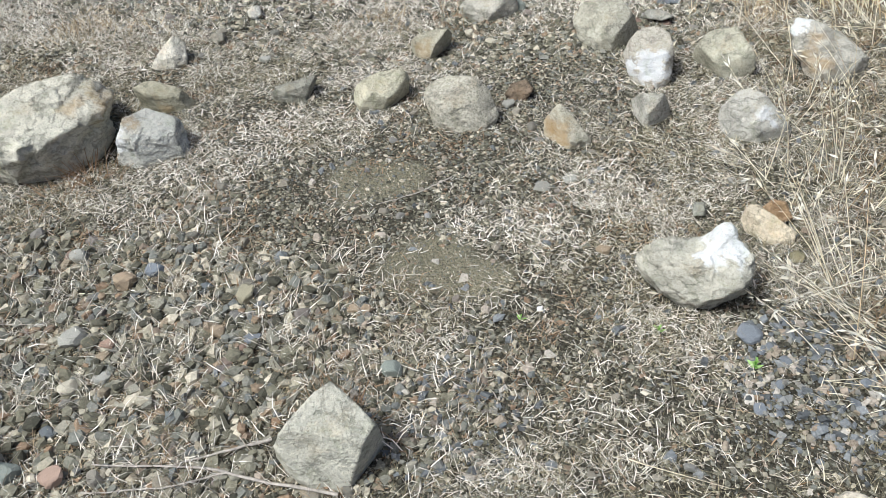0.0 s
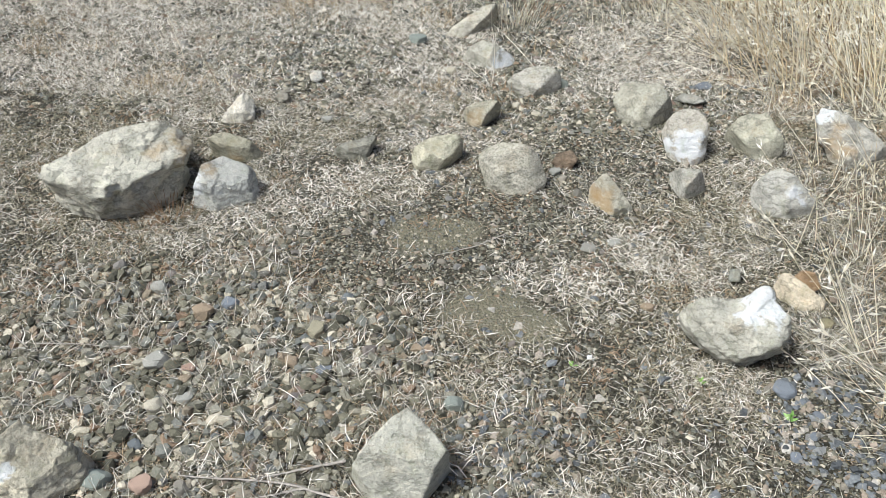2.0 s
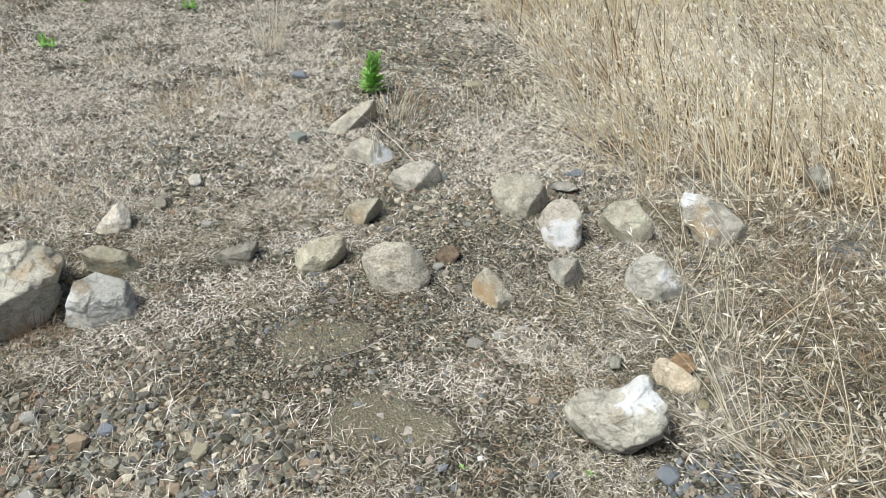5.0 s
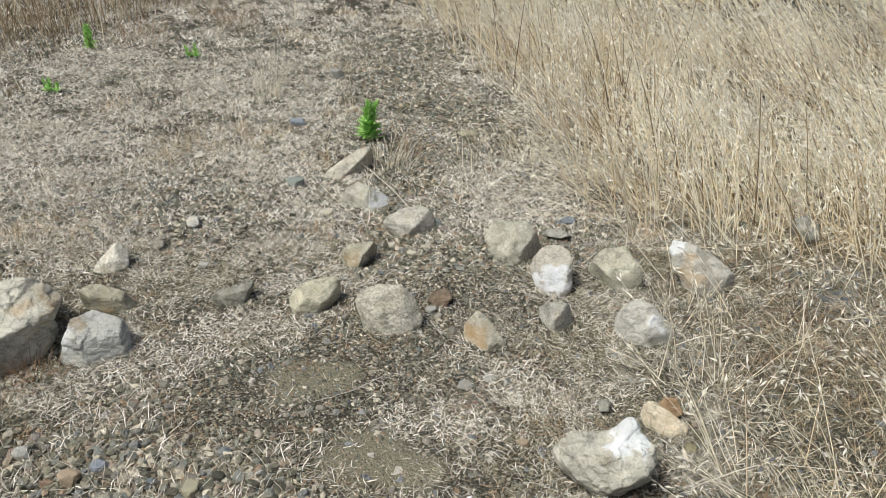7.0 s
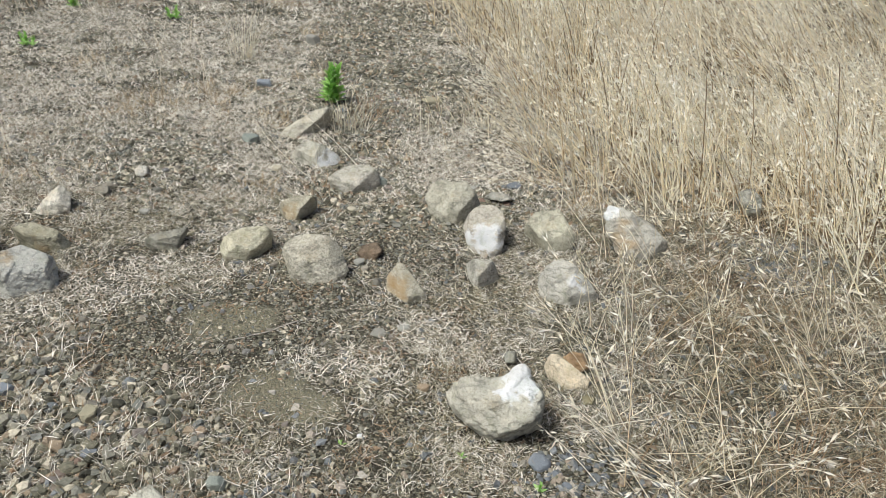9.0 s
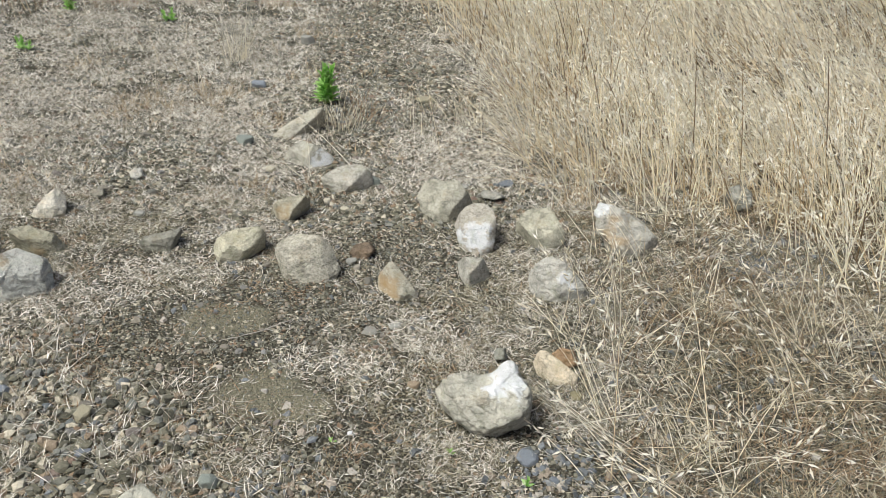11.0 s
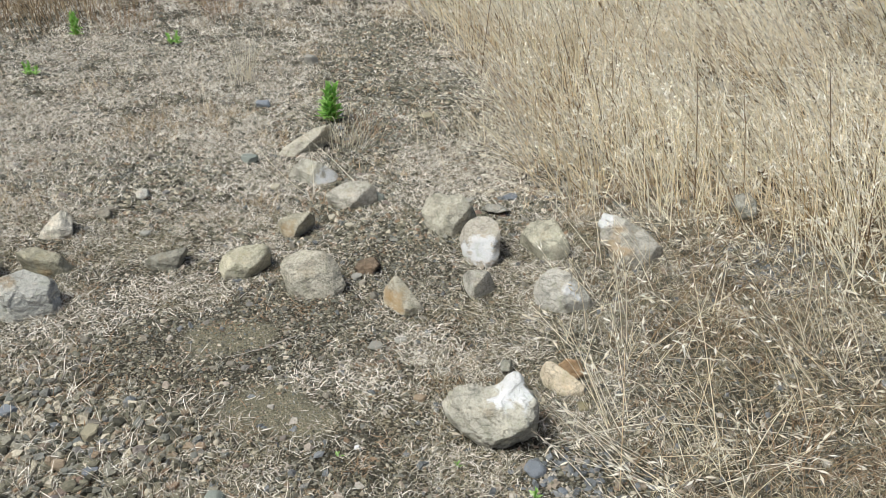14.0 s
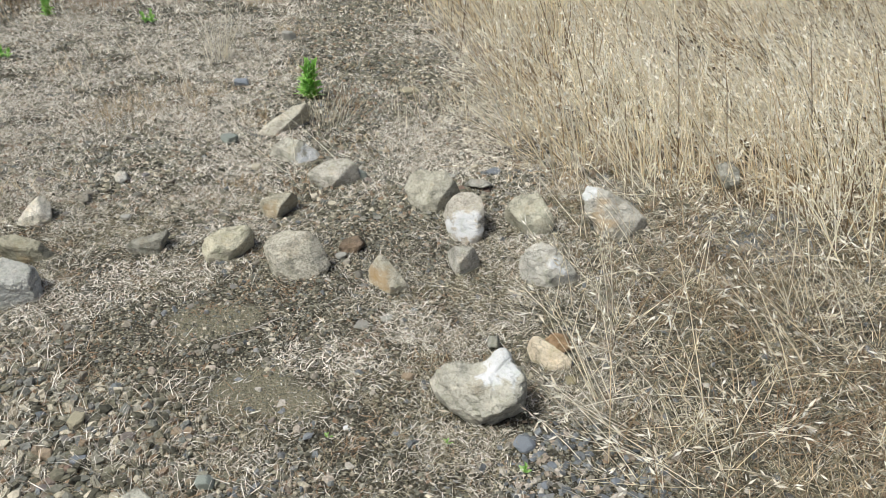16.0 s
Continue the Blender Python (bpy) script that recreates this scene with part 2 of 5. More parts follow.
def soil_material():
    m, nodes, links, bsdf = material("soil")
    a = texture(nodes, links, 4, 8, rough=0.65)
    b = texture(nodes, links, 40, 6, rough=0.75)
    c = texture(nodes, links, 320, 3, rough=0.7)
    tones = [(0.0, (0.013, 0.012, 0.009)), (0.3, (0.033, 0.030, 0.022)), (0.55, (0.066, 0.060, 0.045)), (0.72, (0.066, 0.067, 0.059)),
             (0.82, (0.101, 0.073, 0.050)), (0.93, (0.138, 0.127, 0.095)), (1.0, (0.242, 0.219, 0.173))]
    big, gap = grains(nodes, links, 95)
    small, seam = grains(nodes, links, 230)
    r1, r2 = ramp(nodes, tones), ramp(nodes, tones)
    links.new(big, r1.inputs[0])
    links.new(small, r2.inputs[0])
    pick = ramp(nodes, [(0.44, (0,) * 3), (0.56, (1,) * 3)])
    links.new(b.outputs[0], pick.inputs[0])
    base = mixed(nodes, links, r1.outputs[0], r2.outputs[0], pick.outputs[0])
    dust = ramp(nodes, [(0.35, (0.06, 0.055, 0.038)), (0.65, (0.125, 0.115, 0.080))])
    links.new(a.outputs[0], dust.inputs[0])
    base = mixed(nodes, links, base, dust.outputs[0], 0.25)
    dry = soft_spots(nodes, links, a, [(-0.20, 1.84, 0.0, 0.12), (-0.09, 1.78, 0.0, 0.10), (-0.42, 2.2, 0.0, 0.11), (-0.30, 2.22, 0.0, 0.08)], 0.3)
    half = nodes.new("ShaderNodeMath")
    half.operation = "MULTIPLY"
    half.inputs[1].default_value = 0.72
    links.new(dry, half.inputs[0])
    base = mixed(nodes, links, base, (0.262, 0.24, 0.163), half.outputs[0])
    r3 = ramp(nodes, [(0.35, (0.7,) * 3), (0.65, (1.3,) * 3)])
    links.new(c.outputs[0], r3.inputs[0])
    links.new(mixed(nodes, links, base, r3.outputs[0], 0.8, "MULTIPLY"), bsdf.inputs["Base Color"])
    deep, shallow = nodes.new("ShaderNodeInvert"), nodes.new("ShaderNodeInvert")
    links.new(gap, deep.inputs[1])
    links.new(seam, shallow.inputs[1])
    bumped(nodes, links, bsdf, [(deep.outputs[0], 0.9), (shallow.outputs[0], 0.6), (c.outputs[0], 0.4)], 0.008)
    bsdf.inputs["Roughness"].default_value = 1.0
    bsdf.inputs["Specular IOR Level"].default_value = 0.1
    return m


SOIL = soil_material()
GRAVEL = island_material("gravel_chips", [(0.0, (0.050, 0.048, 0.035)), (0.22, (0.112, 0.105, 0.074)), (0.44, (0.200, 0.186, 0.132)), (0.54, (0.150, 0.153, 0.133)), (0.66, (0.260, 0.241, 0.180)),
                                          (0.74, (0.235, 0.160, 0.100)), (0.82, (0.13, 0.137, 0.130)), (0.93, (0.37, 0.335, 0.247)), (1.0, (0.56, 0.50, 0.385))])
SLATE = island_material("slate_chips", [(0.0, (0.07, 0.074, 0.074)), (0.3, (0.14, 0.148, 0.15)), (0.55, (0.21, 0.22, 0.22)), (0.7, (0.24, 0.215, 0.165)), (0.85, (0.29, 0.23, 0.17)), (1.0, (0.45, 0.42, 0.36))], rough=0.75)
STRAW = island_material("dead_grass", [(0.0, (0.10, 0.083, 0.058)), (0.2, (0.30, 0.26, 0.195)), (0.42, (0.56, 0.51, 0.42)), (0.66, (0.78, 0.73, 0.625)), (0.96, (0.90, 0.86, 0.77)), (1.0, (0.42, 0.27, 0.15))], spots=0.15, scale=40)
DRAB = island_material("drab_grass", [(0.0, (0.20, 0.14, 0.08)), (0.4, (0.40, 0.30, 0.18)), (0.8, (0.60, 0.48, 0.31)), (1.0, (0.76, 0.66, 0.46))], spots=0.15, scale=40)
RUST = island_material("russet_grass", [(0.0, (0.15, 0.095, 0.055)), (0.5, (0.30, 0.20, 0.12)), (1.0, (0.48, 0.37, 0.24))], spots=0.15, scale=40, thin=0.25)
OLIVE = island_material("olive_grass", [(0.0, (0.07, 0.06, 0.035)), (0.35, (0.20, 0.17, 0.10)), (0.7, (0.36, 0.32, 0.21)), (0.9, (0.50, 0.47, 0.37)), (1.0, (0.74, 0.68, 0.52))], spots=0.15, scale=40)
BROWN = island_material("brown_oat_straw", [(0.0, (0.10, 0.07, 0.04)), (0.5, (0.27, 0.20, 0.12)), (0.85, (0.45, 0.35, 0.22)), (1.0, (0.68, 0.57, 0.38))], spots=0.15, scale=40)
GOLD = island_material("oat_straw", [(0.0, (0.16, 0.11, 0.06)), (0.10, (0.34, 0.25, 0.14)), (0.18, (0.66, 0.53, 0.33)), (0.28, (0.96, 0.88, 0.67)), (1.0, (0.98, 0.95, 0.83))], spots=0.12, scale=30, thin=0.42, drift=True)
HUSK = island_material("oat_husk", [(0.0, (0.72, 0.65, 0.50)), (0.5, (0.88, 0.83, 0.69)), (1.0, (0.97, 0.95, 0.86))], spots=0.1, scale=60, thin=0.4)
GREEN = island_material("green_leaf", [(0.0, (0.20, 0.40, 0.07)), (0.5, (0.33, 0.58, 0.14)), (1.0, (0.50, 0.70, 0.27))], rough=0.55, spots=0.15, scale=60, thin=0.35, single=True)
STALK = island_material("single_straw", [(0.0, (0.74, 0.65, 0.46)), (0.6, (0.85, 0.78, 0.60)), (1.0, (0.93, 0.88, 0.73))], spots=0.15, scale=30, single=True)
CHAFF = island_material("single_husk", [(0.0, (0.66, 0.57, 0.38)), (1.0, (0.84, 0.78, 0.62))], spots=0.1, scale=60, thin=0.3, single=True)
RUSSET = island_material("single_russet", [(0.0, (0.26, 0.15, 0.08)), (1.0, (0.46, 0.32, 0.19))], spots=0.15, scale=30, single=True)
TWIG = island_material("brown_stem", [(0.0, (0.14, 0.10, 0.08)), (1.0, (0.24, 0.18, 0.14))], spots=0.2, scale=60, single=True)
WOOD = island_material("grey_wood", [(0.0, (0.30, 0.27, 0.23)), (1.0, (0.40, 0.36, 0.31))], spots=0.35, scale=70)
PEBBLE = stone_material("loose_stone", [(0.0, (0.12, 0.115, 0.095)), (0.2, (0.19, 0.175, 0.14)), (0.45, (0.25, 0.22, 0.165)), (0.65, (0.20, 0.195, 0.175)),
                                        (0.78, (0.22, 0.15, 0.11)), (0.88, (0.13, 0.145, 0.15)), (1.0, (0.40, 0.35, 0.26))])


# ---- mesh makers ----
def mesh_of(name, verts, faces_flat, per, mat, smooth=False):
    """A mesh from arrays: verts (n, 3), and faces with the same number of corners each."""
    me = bpy.data.meshes.new(name)
    verts = np.ascontiguousarray(verts, np.float32).reshape(-1, 3)
    faces_flat = np.ascontiguousarray(faces_flat, np.int32).ravel()
    count = len(faces_flat) // per
    me.vertices.add(len(verts))
    me.vertices.foreach_set("co", verts.ravel())
    me.loops.add(len(faces_flat))
    me.loops.foreach_set("vertex_index", faces_flat)
    me.polygons.add(count)
    me.polygons.foreach_set("loop_start", np.arange(count, dtype=np.int32) * per)
    me.update(calc_edges=True)
    me.polygons.foreach_set("use_smooth", np.full(count, smooth))
    me.materials.append(mat)
    return me


def many(base, tris, n):
    """The face list of n copies of a piece that has base vertices."""
    return (np.asarray(tris)[None] + (np.arange(n) * base)[:, None, None]).ravel()


def scatter(n, x0, x1, y0, y1, chance):
    """Places in a rectangle, kept by their chance."""
    x, y = rng.uniform(x0, x1, n), rng.uniform(y0, y1, n)
    keep = rng.random(n) < chance(x, y) * clear(x, y) * bare_view(x, y)
    return x[keep], y[keep]


BOX = np.array([(-1, -1, -1), (1, -1, -1), (1, 1, -1), (-1, 1, -1), (-1, -1, 1), (1, -1, 1), (1, 1, 1), (-1, 1, 1)], float) * 0.5
BOX_TRIS = [(0, 2, 1), (0, 3, 2), (4, 5, 6), (4, 6, 7), (0, 1, 5), (0, 5, 4), (1, 2, 6), (1, 6, 5), (2, 3, 7), (2, 7, 6), (3, 0, 4), (3, 4, 7)]


def lumps(x, y, size, mat, name):
    """Broken pebbles of twenty faces, each pushed out of shape its own way."""
    d, tris = ball(1)
    n = len(x)
    dims = size[:, None] * np.stack([np.ones(n), rng.uniform(0.55, 0.95, n), rng.uniform(0.3, 0.7, n)], 1) * 0.55
    v = np.clip(d[None] * (1 + rng.normal(0, 0.22, (n, 12, 1))), -0.78, 0.78) * dims[:, None]
    yaw, tip = rng.uniform(0, 6.283, n)[:, None], rng.normal(0, 0.3, n)[:, None]
    a, b, c = v[..., 0], v[..., 1], v[..., 2]
    a, c = a * np.cos(tip) + c * np.sin(tip), -a * np.sin(tip) + c * np.cos(tip)
    a, b = a * np.cos(yaw) - b * np.sin(yaw), a * np.sin(yaw) + b * np.cos(yaw)
    z = relief(x, y) + dims[:, 2] * rng.uniform(0.2, 0.8, n)
    v = np.stack([a + x[:, None], b + y[:, None], c + z[:, None]], 2)
    return new(name, mesh_of(name, v, many(12, tris, n), 3, mat))


WEDGE_TRIS = [(0, 1, 5), (0, 5, 4), (1, 2, 5), (2, 3, 4), (2, 4, 5), (3, 0, 4)]


def flakes(x, y, size, mat, name):
    """Small splinters with a ridge, set into the earth."""
    n = len(x)
    a = np.array([(-1, -1, -0.4), (1, -1, -0.4), (1, 1, -0.4), (-1, 1, -0.4), (-0.4, 0, 0.6), (0.4, 0, 0.6)]) * 0.5
    dims = size[:, None] * np.stack([np.ones(n), rng.uniform(0.5, 0.95, n), rng.uniform(0.35, 0.8, n)], 1)
    v = (a[None] + rng.uniform(-0.2, 0.2, (n, 6, 3))) * dims[:, None]
    yaw, tip = rng.uniform(0, 6.283, n)[:, None], rng.normal(0, 0.3, n)[:, None]
    p, q, r = v[..., 0], v[..., 1], v[..., 2]
    p, r = p * np.cos(tip) + r * np.sin(tip), -p * np.sin(tip) + r * np.cos(tip)
    p, q = p * np.cos(yaw) - q * np.sin(yaw), p * np.sin(yaw) + q * np.cos(yaw)
    z = relief(x, y) + dims[:, 2] * rng.uniform(0.05, 0.3, n)
    v = np.stack([p + x[:, None], q + y[:, None], r + z[:, None]], 2)
    return new(name, mesh_of(name, v, many(6, WEDGE_TRIS, n), 3, mat))


def chips(x, y, size, mat, name):
    """Angular stone chips lying on the ground."""
    n = len(x)
    dims = size[:, None] * np.stack([np.ones(n), rng.uniform(0.5, 0.95, n), rng.uniform(0.2, 0.6, n)], 1)
    v = BOX[None] * (1 + rng.uniform(-0.55, 0.25, (n, 8, 3)))
    v[:, 4:, 0] = v[:, 4:, 0] * rng.uniform(0.3, 0.9, (n, 1)) + rng.uniform(-0.25, 0.25, (n, 1))
    v[:, 4:, 1] = v[:, 4:, 1] * rng.uniform(0.3, 0.9, (n, 1)) + rng.uniform(-0.25, 0.25, (n, 1))
    v = v * dims[:, None]
    yaw, tip, tilt = rng.uniform(0, 6.283, n), rng.normal(0, 0.22, n), rng.normal(0, 0.22, n)
    cy, sy, ct, st, cl, sl = np.cos(yaw), np.sin(yaw), np.cos(tip), np.sin(tip), np.cos(tilt), np.sin(tilt)
    a, b, c = v[..., 0], v[..., 1], v[..., 2]
    b, c = b * ct[:, None] - c * st[:, None], b * st[:, None] + c * ct[:, None]
    a, c = a * cl[:, None] + c * sl[:, None], -a * sl[:, None] + c * cl[:, None]
    a, b = a * cy[:, None] - b * sy[:, None], a * sy[:, None] + b * cy[:, None]
    z = relief(x, y) + dims[:, 2] * rng.uniform(0.1, 0.42, n)
    v = np.stack([a + x[:, None], b + y[:, None], c + z[:, None]], 2)
    return new(name, mesh_of(name, v, many(8, BOX_TRIS, n), 3, mat))


def blades(x, y, length, width, lean, mat, name, curl=1.3, lift=0.0, way=None):
    """Thin curved leaves, one bent ribbon each: five vertices, three triangles. lean: 0 upright, 1 flat."""
    n = len(x)
    az = rng.uniform(0, 6.283, n) if way is None else way
    el = (1 - lean) * 1.45 + 0.03
    el2 = np.clip(el - curl * rng.uniform(-0.2, 1.0, n), -0.25, 1.5)
    az2 = az + rng.normal(0, 0.7, n) * curl
    d1 = np.stack([np.cos(az) * np.cos(el), np.sin(az) * np.cos(el), np.sin(el)], 1)
    d2 = np.stack([np.cos(az2) * np.cos(el2), np.sin(az2) * np.cos(el2), np.sin(el2)], 1)
    roll = rng.uniform(0, 6.283, n)
    side = np.stack([np.cos(roll), np.sin(roll), rng.normal(0, 0.3, n)], 1)
    side -= d1 * np.sum(side * d1, 1)[:, None]
    side /= np.linalg.norm(side, axis=1)[:, None] + 1e-6
    p0 = np.stack([x, y, relief(x, y) + lift], 1)
    p1 = p0 + d1 * (length * 0.5)[:, None]
    p2 = p1 + d2 * (length * 0.5)[:, None]
    p1[:, 2] = np.maximum(p1[:, 2], p0[:, 2] + 0.003)
    p2[:, 2] = np.maximum(p2[:, 2], p0[:, 2] + 0.002)
    w = side * (width * 0.5)[:, None]
    v = np.stack([p0 - w, p0 + w, p1 - w, p1 + w, p2], 1)
    return new(name, mesh_of(name, v, many(5, [(0, 1, 3), (0, 3, 2), (2, 3, 4)], n), 3, mat))


def spikes(x, y, length, width, lean, mat, name):
    """Short upright stubble seen from further off: one slim triangle each."""
    n = len(x)
    az, roll = rng.uniform(0, 6.283, n), rng.uniform(0, 6.283, n)
    el = (1 - lean) * 1.45 + 0.05
    d = np.stack([np.cos(az) * np.cos(el), np.sin(az) * np.cos(el), np.sin(el)], 1)
    side = np.stack([np.cos(roll), np.sin(roll), rng.normal(0, 0.3, n)], 1)
    side -= d * np.sum(side * d, 1)[:, None]
    side /= np.linalg.norm(side, axis=1)[:, None] + 1e-6
    p = np.stack([x, y, relief(x, y)], 1)
    w = side * (width * 0.5)[:, None]
    tip = p + d * length[:, None]
    tip[:, 2] = np.maximum(tip[:, 2], p[:, 2] + 0.004)
    return new(name, mesh_of(name, np.stack([p - w, p + w, tip], 1), np.arange(3 * n), 3, mat))


def stalk_lines(x, y, height, az, lean, bow, knots=3):
    """Middle lines of bending stalks: (n, knots + 1, 3)."""
    n = len(x)
    p = np.stack([x, y, relief(x, y) - 0.01], 1)
    out = [p]
    for k in range(knots):
        tilt = lean + bow * (k + 0.5) / knots
        d = np.stack([np.cos(az) * np.sin(tilt), np.sin(az) * np.sin(tilt), np.cos(tilt)], 1)
        p = p + d * (height / knots)[:, None]
        p[:, 2] = np.maximum(p[:, 2], relief(p[:, 0], p[:, 1]) + 0.006)
        out.append(p)
    return np.stack(out, 1)


def tubes(lines, radius, mat, name, taper=0.45):
    """Three-sided tapered stems along the lines."""
    n, m, _ = lines.shape
    ang = np.array([0, 2.094, 4.189])
    ring = np.stack([np.cos(ang), np.sin(ang), np.zeros(3)], 1)
    r = radius[:, None] * np.linspace(1, taper, m)[None]
    v = lines[:, :, None, :] + ring[None, None] * r[:, :, None, None]
    tris = []
    for k in range(m - 1):
        for a in range(3):
            b = (a + 1) % 3
            tris += [(k * 3 + a, k * 3 + b, k * 3 + 3 + b), (k * 3 + a, k * 3 + 3 + b, k * 3 + 3 + a)]
    return mesh_of(name, v.reshape(n, -1, 3), many(m * 3, tris, n), 3, mat, True)


def spikelets(lines, each, mat, name, size=0.024, plain=False):
    """Oat husks that hang from the upper third of the stalks: slim flattened lozenges."""
    n, m, _ = lines.shape
    pts = []
    for k in range(each):
        f = rng.uniform(0.62, 1.0, n) * (m - 1)
        i = np.minimum(f.astype(int), m - 2)
        t = (f - i)[:, None]
        pts.append(lines[np.arange(n), i] * (1 - t) + lines[np.arange(n), i + 1] * t)
    p = np.concatenate(pts)
    q = len(p)
    along = np.tile(lines[:, -1] - lines[:, -2], (each, 1))
    along /= np.linalg.norm(along, axis=1)[:, None] + 1e-6
    d = along * rng.choice([1.0, 1.0, -0.8], q)[:, None] + rng.normal(0, 0.38, (q, 3)) - np.array([0, 0, 0.25])
    d /= np.linalg.norm(d, axis=1)[:, None] + 1e-6
    L = size * rng.uniform(0.7, 1.4, q)
    p = p + d * 0.008
    side = np.cross(d, rng.normal(0, 1, (q, 3)))
    side /= np.linalg.norm(side, axis=1)[:, None]
    up = np.cross(d, side)
    mid = p + d * (L * 0.4)[:, None]
    if plain:
        v = np.stack([p, mid + side * (L * 0.11)[:, None], p + d * L[:, None], mid - side * (L * 0.11)[:, None] + up * (L * 0.06)[:, None]], 1)
        return mesh_of(name, v, many(4, [(0, 1, 2), (0, 2, 3)], q), 3, mat, True)
    v = np.stack([p, mid + side * (L * 0.11)[:, None], mid - side * (L * 0.11)[:, None], mid + up * (L * 0.08)[:, None], p + d * L[:, None]], 1)
    return mesh_of(name, v, many(5, [(0, 1, 3), (0, 3, 2), (0, 2, 1), (4, 3, 1), (4, 2, 3), (4, 1, 2)], q), 3, mat, True)


FOOT = []


def clear(x, y):
    """0 where a rock stands, 1 elsewhere."""
    free = np.ones(np.shape(x))
    for cx, cy, rx, ry, turn in FOOT:
        c, s = math.cos(radians(turn)), math.sin(radians(turn))
        u, v = (x - cx) * c + (y - cy) * s, -(x - cx) * s + (y - cy) * c
        free = np.where((u / rx) ** 2 + (v / ry) ** 2 < 1, 0.0, free)
    return free


def bare_view(x, y):
    """The stretch of ground that the walk overlooks, with a margin."""
    return (np.abs(x - 0.15) < 0.8 + 0.62 * y + 0.6 * step(patches(x, y, 0.3, 91), 0.4, 0.8)).astype(float)


BALLS = {}


def ball(sub):
    if sub not in BALLS:
        bm = bmesh.new()
        bmesh.ops.create_icosphere(bm, subdivisions=sub, radius=1)
        bm.verts.ensure_lookup_table()
        BALLS[sub] = (np.array([v.co for v in bm.verts]), np.array([[v.index for v in f.verts] for f in bm.faces]))
        bm.free()
    return BALLS[sub]


def rock(name, label, middle, size, yaw, facets, mat, seed, sub=6, bumps=(), group="", crisp=150, rough=1.0, beds=0.0, dip=(0.3, -0.2, 0.93)):
    """A stone broken along flat facets (normal and distance from its middle), with rounded edges and a weathered skin.
    bumps: (x, y, z, width, height) of knobs and hollows."""
    d, tris = ball(sub)
    r = random.Random(seed)
    planes = list(facets)
    c, s = math.cos(radians(yaw)), math.sin(radians(yaw))
    W, D, V = size
    for k in range(16):
        z = r.uniform(-0.6, 1)
        a = r.uniform(0, 6.283)
        h = math.sqrt(1 - z * z)
        u, v = h * math.cos(a), h * math.sin(a)
        off = math.sqrt((0.60 * W * u) ** 2 + (0.64 * D * v) ** 2 + (0.64 * V * z) ** 2) * r.uniform(1.12, 1.35)
        planes.append((u * c - v * s, u * s + v * c, z, off))
    P = np.array(planes)
    dots = d @ P[:, :3].T
    reach = np.where(dots > 0.02, P[:, 3] / np.maximum(dots, 0.02), 1e6)
    rad = np.min(reach, 1)
    body = d * rad[:, None]
    cuts = []
    for k in range(26):                                   # small breaks along edges and corners
        n = Vector((r.gauss(0, 1), r.gauss(0, 1), r.gauss(0.3, 1))).normalized()
        cuts.append((*n, float(np.max(body @ np.array(n))) * r.uniform(0.965, 1.0)))
    C = np.array(cuts)
    dots = d @ C[:, :3].T
    reach = np.concatenate([reach, np.where(dots > 0.02, C[:, 3] / np.maximum(dots, 0.02), 1e6)], 1)
    least = np.min(reach, 1)
    rad = least * np.sum((reach / least[:, None]) ** -crisp, 1) ** (-1.0 / crisp)
    shift = Vector((seed * 3.7, seed * 1.3, seed * 7.1))
    co = d * rad[:, None]
    scale = 1 / (0.5 * (W + V))
    skin = np.empty(len(d))
    lie = Vector(dip).normalized()
    run = lie.orthogonal().normalized()
    for i, p in enumerate(co):
        q = Vector(p) * scale * 2 + shift
        chip = 0.0
        for f, amount in ((1.3, 0.055), (3.0, 0.036), (6.5, 0.016)):      # broken scales, each tilted its own way
            at = q * f * Vector((1, 1, 1.35))
            cell = noise.voronoi(at)[1][0]
            tilt = noise.cell_vector(cell * 7.3 + shift)
            chip += amount * ((at - cell).dot(tilt * 2 - Vector((1, 1, 1))) * 0.8 + tilt.x - 0.6)
        chip *= rough
        if beds:                                                     # worn layers
            s, u = q.dot(lie), q.dot(run)
            chip += beds * (noise.noise(Vector((s * 6.5, u * 0.9, 0.3))) + 0.5 * noise.noise(Vector((s * 14, u * 1.6, 1.7))))
        skin[i] = chip + 0.02 * noise.noise(q * 1.1) + 0.008 * noise.noise(q * 7) + 0.007 * noise.noise(q * 21)
    co = co * (1 + skin - skin.mean())[:, None]
    for bx, by, bz, wide, high in bumps:
        q = np.array((bx, by, bz))
        n = q / np.linalg.norm(q)
        co += n * (high * np.exp(-np.sum((co - q) ** 2, 1) / wide ** 2))[:, None]
    ob = new(name, mesh_of(name, co, tris, 3, mat, True))
    ob.location = middle
    FOOT.append((middle[0], middle[1], 0.42 * W, 0.45 * D, yaw))
    return tagged(ob, label, "rock", group)


